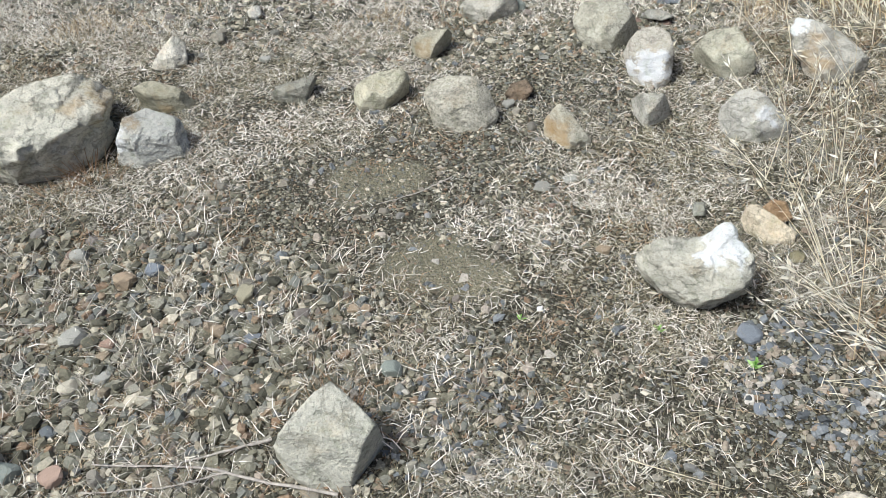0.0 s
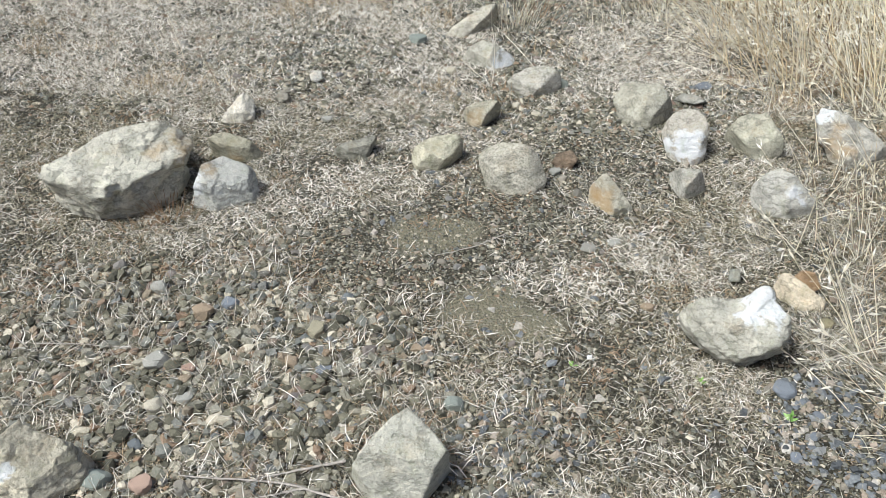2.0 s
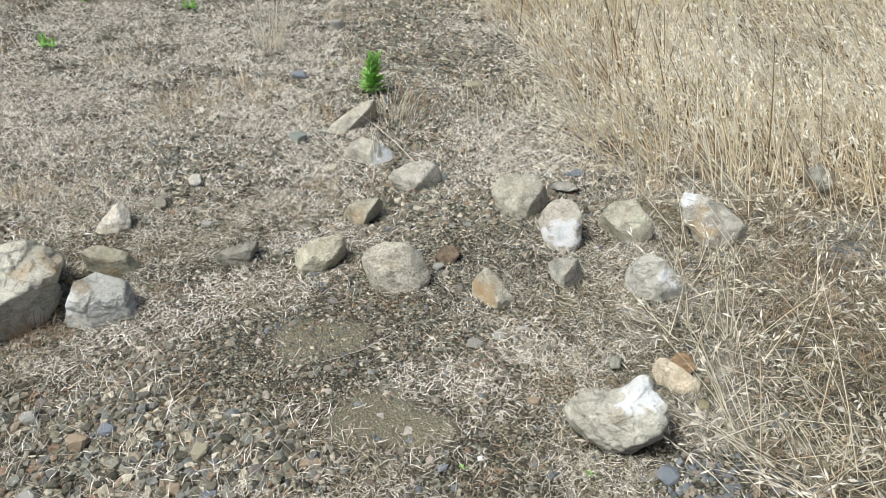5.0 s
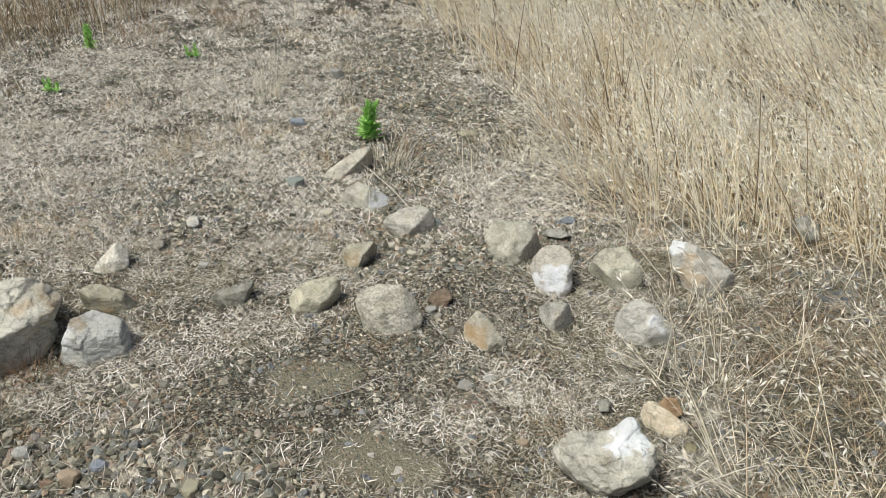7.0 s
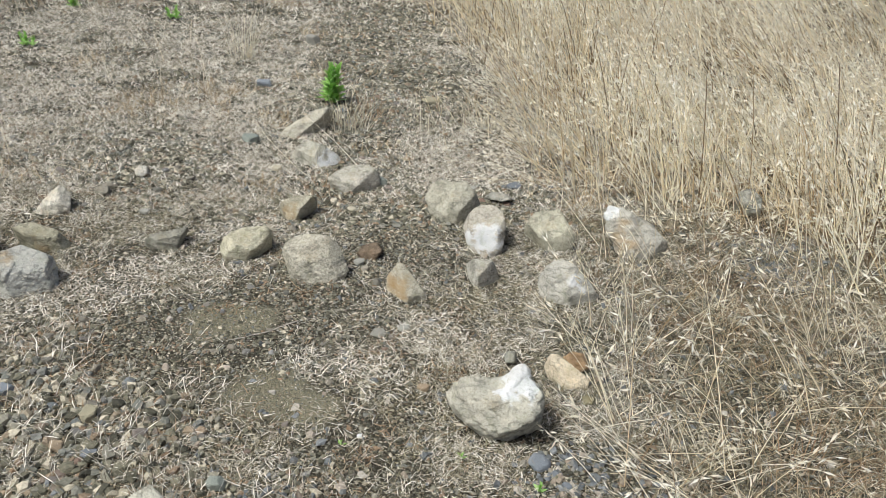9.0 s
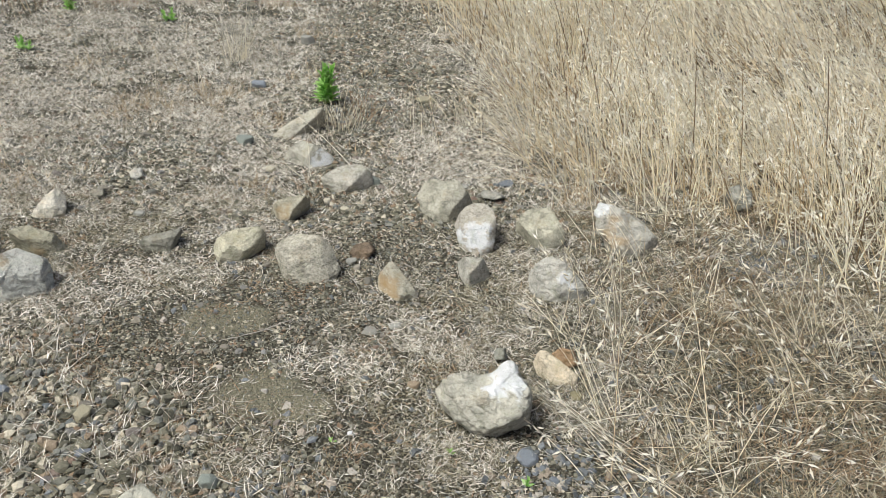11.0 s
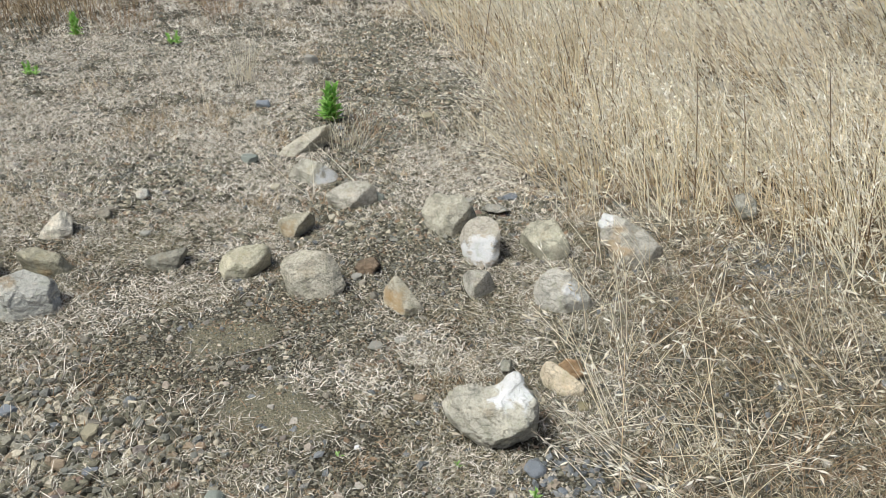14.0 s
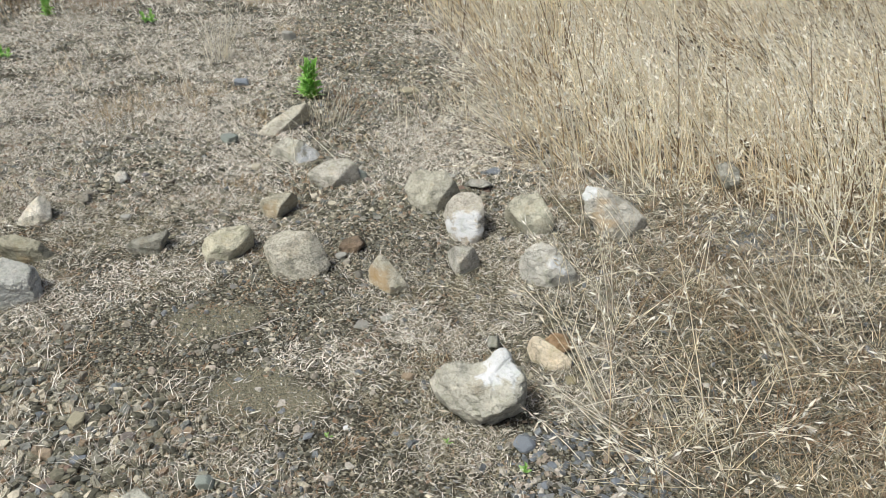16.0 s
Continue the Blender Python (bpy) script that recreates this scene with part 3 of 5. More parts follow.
# ---- ground ----
def build_ground():
    inner_x, inner_y = np.arange(-3.6, 5.2, 0.04), np.arange(0.3, 9.2, 0.04)
    far = np.array([0.3, 1.0, 2.5, 6, 14, 35, 90, 220, 600])
    xs = np.concatenate([(inner_x[0] - far)[::-1], inner_x, inner_x[-1] + far])
    ys = np.concatenate([(inner_y[0] - far)[::-1], inner_y, inner_y[-1] + far])
    X, Y = np.meshgrid(xs, ys)
    v = np.stack([X, Y, relief(X, Y)], 2).reshape(-1, 3)
    w, h = len(xs), len(ys)
    i = (np.arange(h - 1)[:, None] * w + np.arange(w - 1)[None]).ravel()
    ob = new("ground", mesh_of("ground", v, np.stack([i, i + 1, i + w + 1, i + w], 1), 4, SOIL, True))
    return tagged(ob, "dry stony brown earth with short dead grass", "ground", kind="structure")


build_ground()


# ---- rocks ----
rock("boulder", "large pale grey boulder with ochre stains on gravel",
     (-1.452, 2.378, 0.092), (0.491, 0.340, 0.324), 28,
     [(-0.61, 0.37, 0.70, 0.121), (-0.58, 0.39, 0.71, 0.120), (-0.37, 0.53, 0.76, 0.126), (-0.04, 0.68, 0.73, 0.153), (0.44, 0.74, 0.50, 0.232), (0.85, 0.36, -0.39, 0.219), (0.94, 0.01, -0.34, 0.207), (0.81, -0.47, -0.34, 0.196), (0.61, -0.71, -0.34, 0.185), (0.19, -0.92, -0.34, 0.169), (-0.33, -0.88, -0.34, 0.173), (-0.59, -0.73, -0.34, 0.192), (-0.72, -0.61, -0.34, 0.218), (-0.97, -0.23, 0.08, 0.211), (0.69, -0.72, -0.07, 0.163), (0.21, -0.40, 0.89, 0.116), (0.19, -0.94, 0.28, 0.184), (-0.28, -0.82, 0.50, 0.206), (0.77, -0.01, 0.64, 0.231), (0.00, 0.00, -1.00, 0.122), (-0.46, 0.89, -0.00, 0.312)],
     rock_material("boulder_stone", (0.60, 0.56, 0.45), (0.45, 0.41, 0.32), ochre=[(0.143, -0.019, 0.088, 0.025), (0.227, 0.063, 0.090, 0.041), (0.243, 0.008, 0.064, 0.033), (0.168, 0.012, 0.097, 0.019)]), 3, 6, beds=0.022, dip=(-0.1, 0.2, 0.97), bumps=[(0.207, -0.028, -0.008, 0.041, -0.050), (0.060, -0.168, -0.003, 0.029, -0.014), (-0.021, -0.182, 0.053, 0.033, -0.014), (0.119, -0.113, 0.013, 0.025, -0.012)], rough=1.25)
rock("rock", "blue-grey rock with pale lichen beside the boulder",
     (-1.124, 2.402, 0.047), (0.237, 0.182, 0.202), 21,
     [(-0.78, 0.30, 0.54, 0.086), (-0.52, 0.51, 0.69, 0.061), (-0.94, 0.11, 0.33, 0.057), (0.15, 0.74, 0.65, 0.074), (0.22, 0.75, 0.63, 0.073), (0.78, 0.61, 0.13, 0.112), (0.87, 0.44, -0.21, 0.123), (0.82, -0.56, 0.14, 0.131), (0.22, -0.97, 0.14, 0.101), (-0.20, -0.97, 0.14, 0.096), (-0.72, -0.69, 0.14, 0.105), (-0.98, -0.18, -0.08, 0.122), (0.43, -0.87, 0.24, 0.088), (0.35, -0.54, 0.77, 0.080), (-0.22, -0.78, 0.59, 0.100), (0.95, -0.19, 0.24, 0.118), (0.00, 0.00, -1.00, 0.077), (-0.35, 0.94, -0.00, 0.166)],
     rock_material("blue_grey_stone", (0.55, 0.53, 0.47), (0.41, 0.40, 0.35), white=[(-0.061, -0.075, 0.048, 0.032), (-0.051, -0.086, 0.016, 0.016), (-0.051, -0.066, 0.064, 0.014)], ochre=[(-0.020, -0.041, 0.085, 0.018), (-0.003, -0.051, 0.070, 0.014)]), 4, 6, beds=0.02, rough=0.60)
rock("rock", "flat olive-grey rock behind the grey one",
     (-1.136, 2.656, 0.024), (0.219, 0.128, 0.121), 19,
     [(-0.56, 0.48, 0.67, 0.077), (-0.15, 0.68, 0.72, 0.054), (0.26, 0.76, 0.60, 0.039), (0.45, 0.73, 0.51, 0.047), (0.94, -0.23, -0.26, 0.105), (0.62, -0.74, -0.26, 0.090), (-0.34, -0.91, -0.26, 0.051), (-0.46, -0.85, -0.26, 0.052), (-0.75, -0.61, -0.26, 0.071), (-0.98, -0.17, -0.11, 0.087), (0.18, -0.98, 0.07, 0.046), (0.31, -0.43, 0.85, 0.054), (0.86, -0.31, 0.41, 0.072), (0.00, 0.00, -1.00, 0.054), (-0.35, 0.94, -0.00, 0.146)],
     rock_material("olive_stone", (0.46, 0.42, 0.30), (0.32, 0.29, 0.20), ochre=[(0.012, -0.045, -0.005, 0.017)]), 5, 5, beds=0.03, rough=0.60)
rock("rock", "small cream white pointed rock among dead grass",
     (-1.205, 2.966, 0.031), (0.130, 0.089, 0.111), 19,
     [(-0.85, 0.22, 0.48, 0.027), (-0.73, 0.12, 0.68, 0.027), (-0.78, 0.07, 0.62, 0.029), (-0.34, 0.56, 0.75, 0.041), (0.59, 0.70, 0.40, 0.057), (0.87, 0.44, -0.24, 0.052), (0.37, -0.83, -0.42, 0.086), (-0.03, -0.91, -0.42, 0.075), (-0.49, -0.76, -0.42, 0.083), (-0.10, -0.98, 0.17, 0.059), (-0.14, -0.75, 0.64, 0.049), (0.68, -0.40, 0.62, 0.064), (-0.41, -0.85, 0.34, 0.059), (0.00, 0.00, -1.00, 0.061), (-0.33, 0.94, -0.00, 0.089)],
     rock_material("cream_stone", (0.74, 0.68, 0.57), (0.54, 0.47, 0.35)), 6, 5, rough=0.60)
rock("rock", "flat dark grey rock with a slanting top",
     (-0.700, 2.702, 0.021), (0.167, 0.096, 0.091), 10,
     [(-0.55, 0.55, 0.63, 0.032), (-0.33, 0.65, 0.69, 0.022), (-0.30, 0.65, 0.69, 0.022), (0.94, 0.33, -0.10, 0.080), (0.84, 0.10, -0.53, 0.057), (0.93, -0.33, -0.17, 0.060), (0.32, -0.93, -0.17, 0.060), (-0.36, -0.92, -0.17, 0.057), (-0.85, -0.50, -0.17, 0.074), (0.25, -0.92, 0.31, 0.042), (-0.01, -0.37, 0.93, 0.035), (-0.34, -0.81, 0.47, 0.053), (0.00, 0.00, -1.00, 0.051), (-0.19, 0.98, -0.00, 0.103)],
     rock_material("dark_stone", (0.31, 0.29, 0.23), (0.21, 0.20, 0.16)), 7, 5, beds=0.050, rough=0.60)
rock("rock", "blocky yellowish grey rock with a pale top",
     (-0.393, 2.673, 0.027), (0.188, 0.145, 0.137), 4,
     [(-0.87, 0.38, 0.32, 0.069), (-0.49, 0.61, 0.62, 0.048), (-0.22, 0.68, 0.70, 0.053), (0.38, 0.67, 0.63, 0.083), (0.96, 0.28, -0.07, 0.095), (0.85, -0.49, -0.21, 0.063), (0.69, -0.69, -0.21, 0.062), (0.11, -0.97, -0.21, 0.080), (-0.86, -0.47, -0.21, 0.105), (-0.97, 0.02, -0.23, 0.087), (0.18, -0.97, 0.14, 0.070), (0.26, -0.56, 0.79, 0.055), (-0.50, -0.66, 0.56, 0.085), (0.80, -0.53, 0.28, 0.072), (0.00, 0.00, -1.00, 0.057), (-0.08, 1.00, -0.00, 0.114)],
     rock_material("yellow_stone", (0.60, 0.55, 0.40), (0.43, 0.39, 0.26)), 8, 5, beds=0.02, rough=0.60)
rock("rock", "round many-sided grey rock with pitted speckled skin",
     (-0.122, 2.551, 0.035), (0.240, 0.184, 0.200), -2,
     [(-0.83, 0.46, 0.31, 0.118), (-0.34, 0.68, 0.65, 0.100), (0.15, 0.69, 0.70, 0.085), (0.66, 0.55, 0.51, 0.087), (0.89, 0.38, 0.24, 0.090), (0.91, -0.07, -0.41, 0.116), (0.64, -0.74, -0.17, 0.126), (0.35, -0.92, -0.17, 0.126), (-0.39, -0.91, -0.17, 0.108), (-0.76, -0.62, -0.17, 0.110), (-0.92, 0.00, -0.40, 0.097), (-0.95, 0.08, -0.29, 0.101), (0.04, -0.90, 0.44, 0.081), (-0.04, -0.74, 0.67, 0.081), (-0.30, -0.36, 0.88, 0.092), (0.56, -0.61, 0.56, 0.097), (-0.78, -0.58, 0.24, 0.111), (0.00, 0.00, -1.00, 0.065), (0.02, 1.00, -0.00, 0.143)],
     rock_material("pitted_stone", (0.47, 0.43, 0.34), (0.32, 0.29, 0.22), speckle=0.45), 9, 6, bumps=[(-0.008, -0.019, 0.094, 0.020, -0.008)], rough=0.60)
rock("rock", "flat pale rock with an ochre front",
     (-0.234, 2.969, 0.034), (0.162, 0.095, 0.105), 0,
     [(-0.52, 0.60, 0.61, 0.048), (-0.25, 0.65, 0.71, 0.044), (0.03, 0.67, 0.74, 0.052), (0.98, 0.19, -0.11, 0.083), (0.84, -0.50, -0.21, 0.032), (0.82, -0.53, -0.21, 0.030), (-0.03, -0.98, -0.21, 0.055), (-0.84, -0.50, -0.21, 0.063), (-0.98, 0.14, -0.17, 0.076), (-0.28, -0.91, 0.31, 0.043), (0.04, -0.50, 0.87, 0.042), (0.68, -0.73, 0.07, 0.043), (0.00, 0.00, -1.00, 0.064), (-0.02, 1.00, -0.00, 0.096)],
     rock_material("ochre_front_stone", (0.49, 0.45, 0.34), (0.35, 0.30, 0.20), ochre=[(-0.031, -0.040, -0.005, 0.027)]), 10, 5, rough=0.60)
rock("rock", "small brown block half sunk in gravel",
     (0.072, 2.672, 0.015), (0.095, 0.075, 0.071), -6,
     [(-0.88, 0.30, 0.36, 0.037), (-0.23, 0.51, 0.83, 0.030), (0.77, 0.25, 0.59, 0.040), (0.83, -0.36, -0.43, 0.037), (0.03, -0.53, -0.85, 0.036), (-0.76, -0.28, -0.58, 0.043), (-0.10, -0.94, 0.32, 0.038), (-0.02, -0.19, 0.98, 0.027)],
     rock_material("brown_stone", (0.24, 0.17, 0.11), (0.13, 0.10, 0.07)), 11, 5)
rock("rock", "wedge-shaped grey rock with an orange-brown face",
     (0.211, 2.434, 0.023), (0.141, 0.096, 0.158), -10,
     [(-0.54, 0.66, 0.52, 0.064), (-0.62, 0.66, 0.42, 0.062), (0.78, 0.37, 0.50, 0.031), (0.67, 0.53, 0.52, 0.031), (0.94, 0.27, 0.22, 0.045), (0.85, -0.52, 0.14, 0.085), (-0.47, -0.87, 0.14, 0.071), (-0.73, -0.66, 0.14, 0.055), (-0.93, 0.23, -0.27, 0.070), (-0.72, -0.66, 0.24, 0.052), (0.33, -0.61, 0.72, 0.054), (0.00, 0.00, -1.00, 0.053), (0.16, 0.99, -0.00, 0.090)],
     rock_material("wedge_stone", (0.50, 0.46, 0.35), (0.37, 0.33, 0.25), ochre=[(-0.046, -0.026, 0.007, 0.043), (-0.024, -0.055, -0.004, 0.031), (-0.057, -0.007, 0.028, 0.020)]), 12, 5, rough=0.60)
rock("rock", "small flat grey rock with a pointed foot",
     (0.486, 2.525, 0.023), (0.152, 0.104, 0.105), -16,
     [(0.12, 0.68, 0.73, 0.047), (0.08, 0.72, 0.69, 0.047), (0.86, 0.31, 0.41, 0.058), (0.70, -0.70, 0.14, 0.036), (0.53, -0.84, 0.14, 0.033), (-0.96, -0.23, 0.14, 0.036), (-0.97, -0.22, 0.14, 0.036), (-0.85, 0.12, -0.51, 0.055), (-0.39, -0.91, 0.10, 0.050), (-0.13, -0.66, 0.74, 0.045), (-0.92, -0.24, 0.31, 0.068), (0.00, 0.00, -1.00, 0.053), (0.26, 0.96, -0.00, 0.096)],
     rock_material("light_grey_stone", (0.46, 0.43, 0.36), (0.33, 0.31, 0.26), speckle=0.2), 13, 5, rough=0.60)
rock("rock", "grey rock with a white crusted lower face",
     (0.521, 2.810, 0.051), (0.151, 0.132, 0.188), -15,
     [(-0.82, 0.55, 0.15, 0.076), (-0.62, 0.66, 0.43, 0.083), (-0.08, 0.69, 0.72, 0.096), (0.61, 0.46, 0.65, 0.102), (1.00, 0.04, 0.07, 0.071), (0.96, -0.14, -0.25, 0.081), (0.27, -0.95, 0.14, 0.100), (-0.66, -0.74, 0.14, 0.090), (-0.82, 0.13, -0.57, 0.072), (-0.89, 0.24, -0.39, 0.072), (-0.19, -0.85, 0.50, 0.071), (-0.12, -0.45, 0.88, 0.070), (-0.85, -0.37, 0.37, 0.081), (0.59, -0.71, 0.37, 0.088), (0.00, 0.00, -1.00, 0.081), (0.25, 0.97, -0.00, 0.101)],
     rock_material("crusted_stone", (0.50, 0.45, 0.36), (0.37, 0.33, 0.27), white=[(-0.030, -0.065, 0.020, 0.040), (0.005, -0.088, -0.006, 0.044), (0.019, -0.074, 0.025, 0.035), (-0.026, -0.085, -0.012, 0.035), (-0.075, -0.053, -0.005, 0.026)], ochre=[(0.012, -0.108, -0.044, 0.018)]), 14, 5, rough=0.60)
rock("rock", "broad squared grey-green rock",
     (0.410, 3.064, 0.043), (0.242, 0.187, 0.187), -12,
     [(-0.84, 0.51, 0.19, 0.120), (-0.20, 0.66, 0.72, 0.102), (0.08, 0.64, 0.76, 0.090), (0.74, 0.40, 0.55, 0.093), (0.82, 0.33, 0.46, 0.096), (0.88, -0.45, 0.14, 0.089), (0.69, -0.71, 0.14, 0.079), (-0.19, -0.97, 0.14, 0.103), (-0.78, -0.61, 0.14, 0.095), (-0.84, 0.08, -0.54, 0.105), (-0.26, -0.94, 0.21, 0.102), (-0.53, -0.49, 0.69, 0.067), (0.20, -0.67, 0.72, 0.070), (0.00, 0.00, -1.00, 0.073), (0.19, 0.98, -0.00, 0.151)],
     rock_material("grey_green_stone", (0.45, 0.42, 0.33), (0.34, 0.31, 0.23), speckle=0.15), 15, 5, bumps=[(-0.005, 0.005, 0.096, 0.037, -0.030), (-0.057, -0.041, 0.025, 0.028, -0.012)], rough=0.90)
rock("rock", "thin flat grey slab lying on gravel",
     (0.623, 3.221, -0.000), (0.130, 0.077, 0.045), -15,
     [(-0.65, 0.46, 0.60, 0.039), (0.06, 0.43, 0.90, 0.020), (0.47, 0.29, 0.84, 0.024), (0.25, -0.49, -0.83, 0.026), (-0.18, -0.41, -0.90, 0.019)],
     rock_material("slab_stone", (0.36, 0.34, 0.29), (0.24, 0.23, 0.20)), 16, 5)
rock("rock", "olive-grey rock with a darker overhanging front",
     (0.782, 2.851, 0.036), (0.210, 0.163, 0.168), -19,
     [(-0.56, 0.69, 0.45, 0.076), (-0.62, 0.69, 0.38, 0.075), (0.05, 0.67, 0.74, 0.082), (0.89, 0.18, 0.41, 0.075), (0.88, 0.20, 0.42, 0.074), (0.98, -0.15, -0.09, 0.101), (0.24, -0.92, -0.31, 0.120), (-0.84, -0.45, -0.31, 0.073), (-0.87, -0.37, -0.31, 0.072), (0.01, -0.97, 0.24, 0.100), (-0.25, -0.59, 0.77, 0.075), (-0.83, -0.40, 0.37, 0.089), (0.00, 0.00, -1.00, 0.066), (0.33, 0.94, -0.00, 0.142)],
     rock_material("drab_stone", (0.47, 0.44, 0.33), (0.34, 0.31, 0.23), speckle=0.1), 17, 5, bumps=[(-0.013, 0.003, 0.096, 0.030, -0.024)], rough=0.60)
rock("rock", "pale grey rock with white crust in long straw",
     (0.794, 2.457, 0.035), (0.223, 0.171, 0.167), -22,
     [(-0.54, 0.74, 0.40, 0.081), (-0.58, 0.74, 0.34, 0.081), (-0.13, 0.76, 0.64, 0.076), (0.49, 0.54, 0.68, 0.058), (0.75, 0.35, 0.57, 0.058), (0.83, -0.54, 0.14, 0.106), (0.33, -0.93, 0.14, 0.081), (-0.46, -0.88, 0.14, 0.082), (-0.90, -0.40, 0.14, 0.090), (-0.83, 0.26, -0.49, 0.100), (-0.31, -0.95, 0.07, 0.088), (-0.20, -0.61, 0.77, 0.069), (0.29, -0.73, 0.62, 0.068), (-0.84, -0.37, 0.41, 0.099), (0.00, 0.00, -1.00, 0.065), (0.38, 0.93, -0.00, 0.144)],
     rock_material("pale_stone", (0.50, 0.47, 0.40), (0.35, 0.33, 0.28), white=[(0.014, -0.050, 0.045, 0.021), (0.043, -0.063, 0.015, 0.016)]), 18, 5, beds=0.03, dip=(0.5, -0.4, 0.75), bumps=[(-0.034, -0.060, 0.034, 0.021, -0.018)], rough=0.90)
rock("rock", "rusty pink rock with white tip in dry grass",
     (1.143, 2.846, 0.052), (0.254, 0.195, 0.246), -25,
     [(-0.79, 0.61, -0.03, 0.125), (-0.49, 0.73, 0.47, 0.136), (0.26, 0.58, 0.77, 0.097), (0.67, 0.14, 0.73, 0.059), (0.37, 0.53, 0.76, 0.055), (0.85, 0.16, 0.51, 0.088), (0.93, -0.32, -0.18, 0.125), (0.61, -0.78, 0.14, 0.126), (-0.04, -0.99, 0.14, 0.140), (-0.87, -0.48, 0.14, 0.126), (-0.77, 0.31, -0.55, 0.087), (-0.75, 0.26, -0.62, 0.084), (-0.36, -0.92, 0.17, 0.139), (-0.52, -0.62, 0.59, 0.103), (0.13, -0.73, 0.67, 0.093), (-0.27, -0.38, 0.88, 0.103), (0.00, 0.00, -1.00, 0.082), (0.43, 0.90, -0.00, 0.172)],
     rock_material("pink_stone", (0.46, 0.43, 0.36), (0.33, 0.30, 0.25), white=[(-0.115, 0.011, 0.086, 0.031), (-0.075, 0.030, 0.107, 0.021), (-0.133, 0.004, 0.063, 0.014)], ochre=[(-0.073, -0.043, 0.066, 0.023), (-0.093, -0.089, 0.001, 0.035), (-0.053, -0.122, -0.000, 0.023)]), 19, 6, bumps=[(0.005, -0.045, 0.088, 0.042, -0.035), (-0.042, -0.096, 0.035, 0.023, -0.020)], rough=0.90)
rock("rock", "pale flat-topped rock with a shaded front",
     (-0.024, 3.283, 0.028), (0.218, 0.169, 0.137), -3,
     [(-0.79, 0.48, 0.38, 0.076), (-0.47, 0.60, 0.65, 0.058), (-0.03, 0.64, 0.76, 0.057), (0.54, 0.54, 0.64, 0.085), (0.96, 0.24, 0.12, 0.110), (0.64, -0.73, -0.24, 0.084), (0.35, -0.91, -0.24, 0.074), (-0.50, -0.83, -0.24, 0.089), (-0.90, -0.36, -0.24, 0.109), (-0.15, -0.94, 0.31, 0.067), (-0.06, -0.53, 0.85, 0.048), (0.59, -0.78, 0.21, 0.073), (0.00, 0.00, -1.00, 0.058), (0.05, 1.00, -0.00, 0.140)],
     rock_material("flat_top_stone", (0.51, 0.47, 0.39), (0.37, 0.34, 0.27)), 20, 5, rough=0.60)
rock("rock", "grey rock with a chalk white side",
     (-0.221, 3.519, 0.022), (0.257, 0.199, 0.151), 0,
     [(-0.72, 0.47, 0.51, 0.086), (-0.54, 0.54, 0.64, 0.078), (0.36, 0.59, 0.72, 0.061), (0.43, 0.57, 0.70, 0.063), (0.92, 0.34, 0.20, 0.111), (0.83, -0.54, 0.14, 0.135), (-0.54, -0.83, 0.14, 0.057), (-0.57, -0.81, 0.14, 0.055), (-0.69, -0.71, 0.14, 0.064), (0.01, -0.99, 0.14, 0.090), (-0.19, -0.49, 0.85, 0.053), (0.53, -0.61, 0.59, 0.056), (0.00, 0.00, -1.00, 0.052), (-0.01, 1.00, -0.00, 0.160)],
     rock_material("chalky_stone", (0.48, 0.45, 0.36), (0.34, 0.31, 0.25), white=[(0.084, -0.018, 0.002, 0.044), (0.071, -0.055, -0.024, 0.039), (0.046, -0.051, 0.002, 0.034)]), 21, 5, rough=0.60)
rock("rock", "long pale rock in front of the green plant",
     (-0.292, 3.940, 0.012), (0.251, 0.171, 0.213), 2,
     [(-0.86, 0.37, 0.35, 0.063), (-0.68, 0.39, 0.62, 0.041), (-0.57, 0.35, 0.74, 0.042), (-0.32, 0.56, 0.76, 0.055), (0.71, 0.46, 0.53, 0.134), (0.97, 0.13, -0.21, 0.113), (0.76, -0.63, -0.14, 0.062), (0.86, -0.49, -0.14, 0.067), (0.68, -0.72, -0.14, 0.097), (-0.79, -0.60, -0.14, 0.192), (0.28, -0.88, 0.37, 0.113), (0.10, -0.58, 0.81, 0.073), (0.00, 0.00, -1.00, 0.042), (-0.03, 1.00, -0.00, 0.155)],
     rock_material("long_pale_stone", (0.53, 0.49, 0.38), (0.39, 0.34, 0.27)), 22, 5, beds=0.025, dip=(0.2, 0.6, 0.75), rough=0.60)
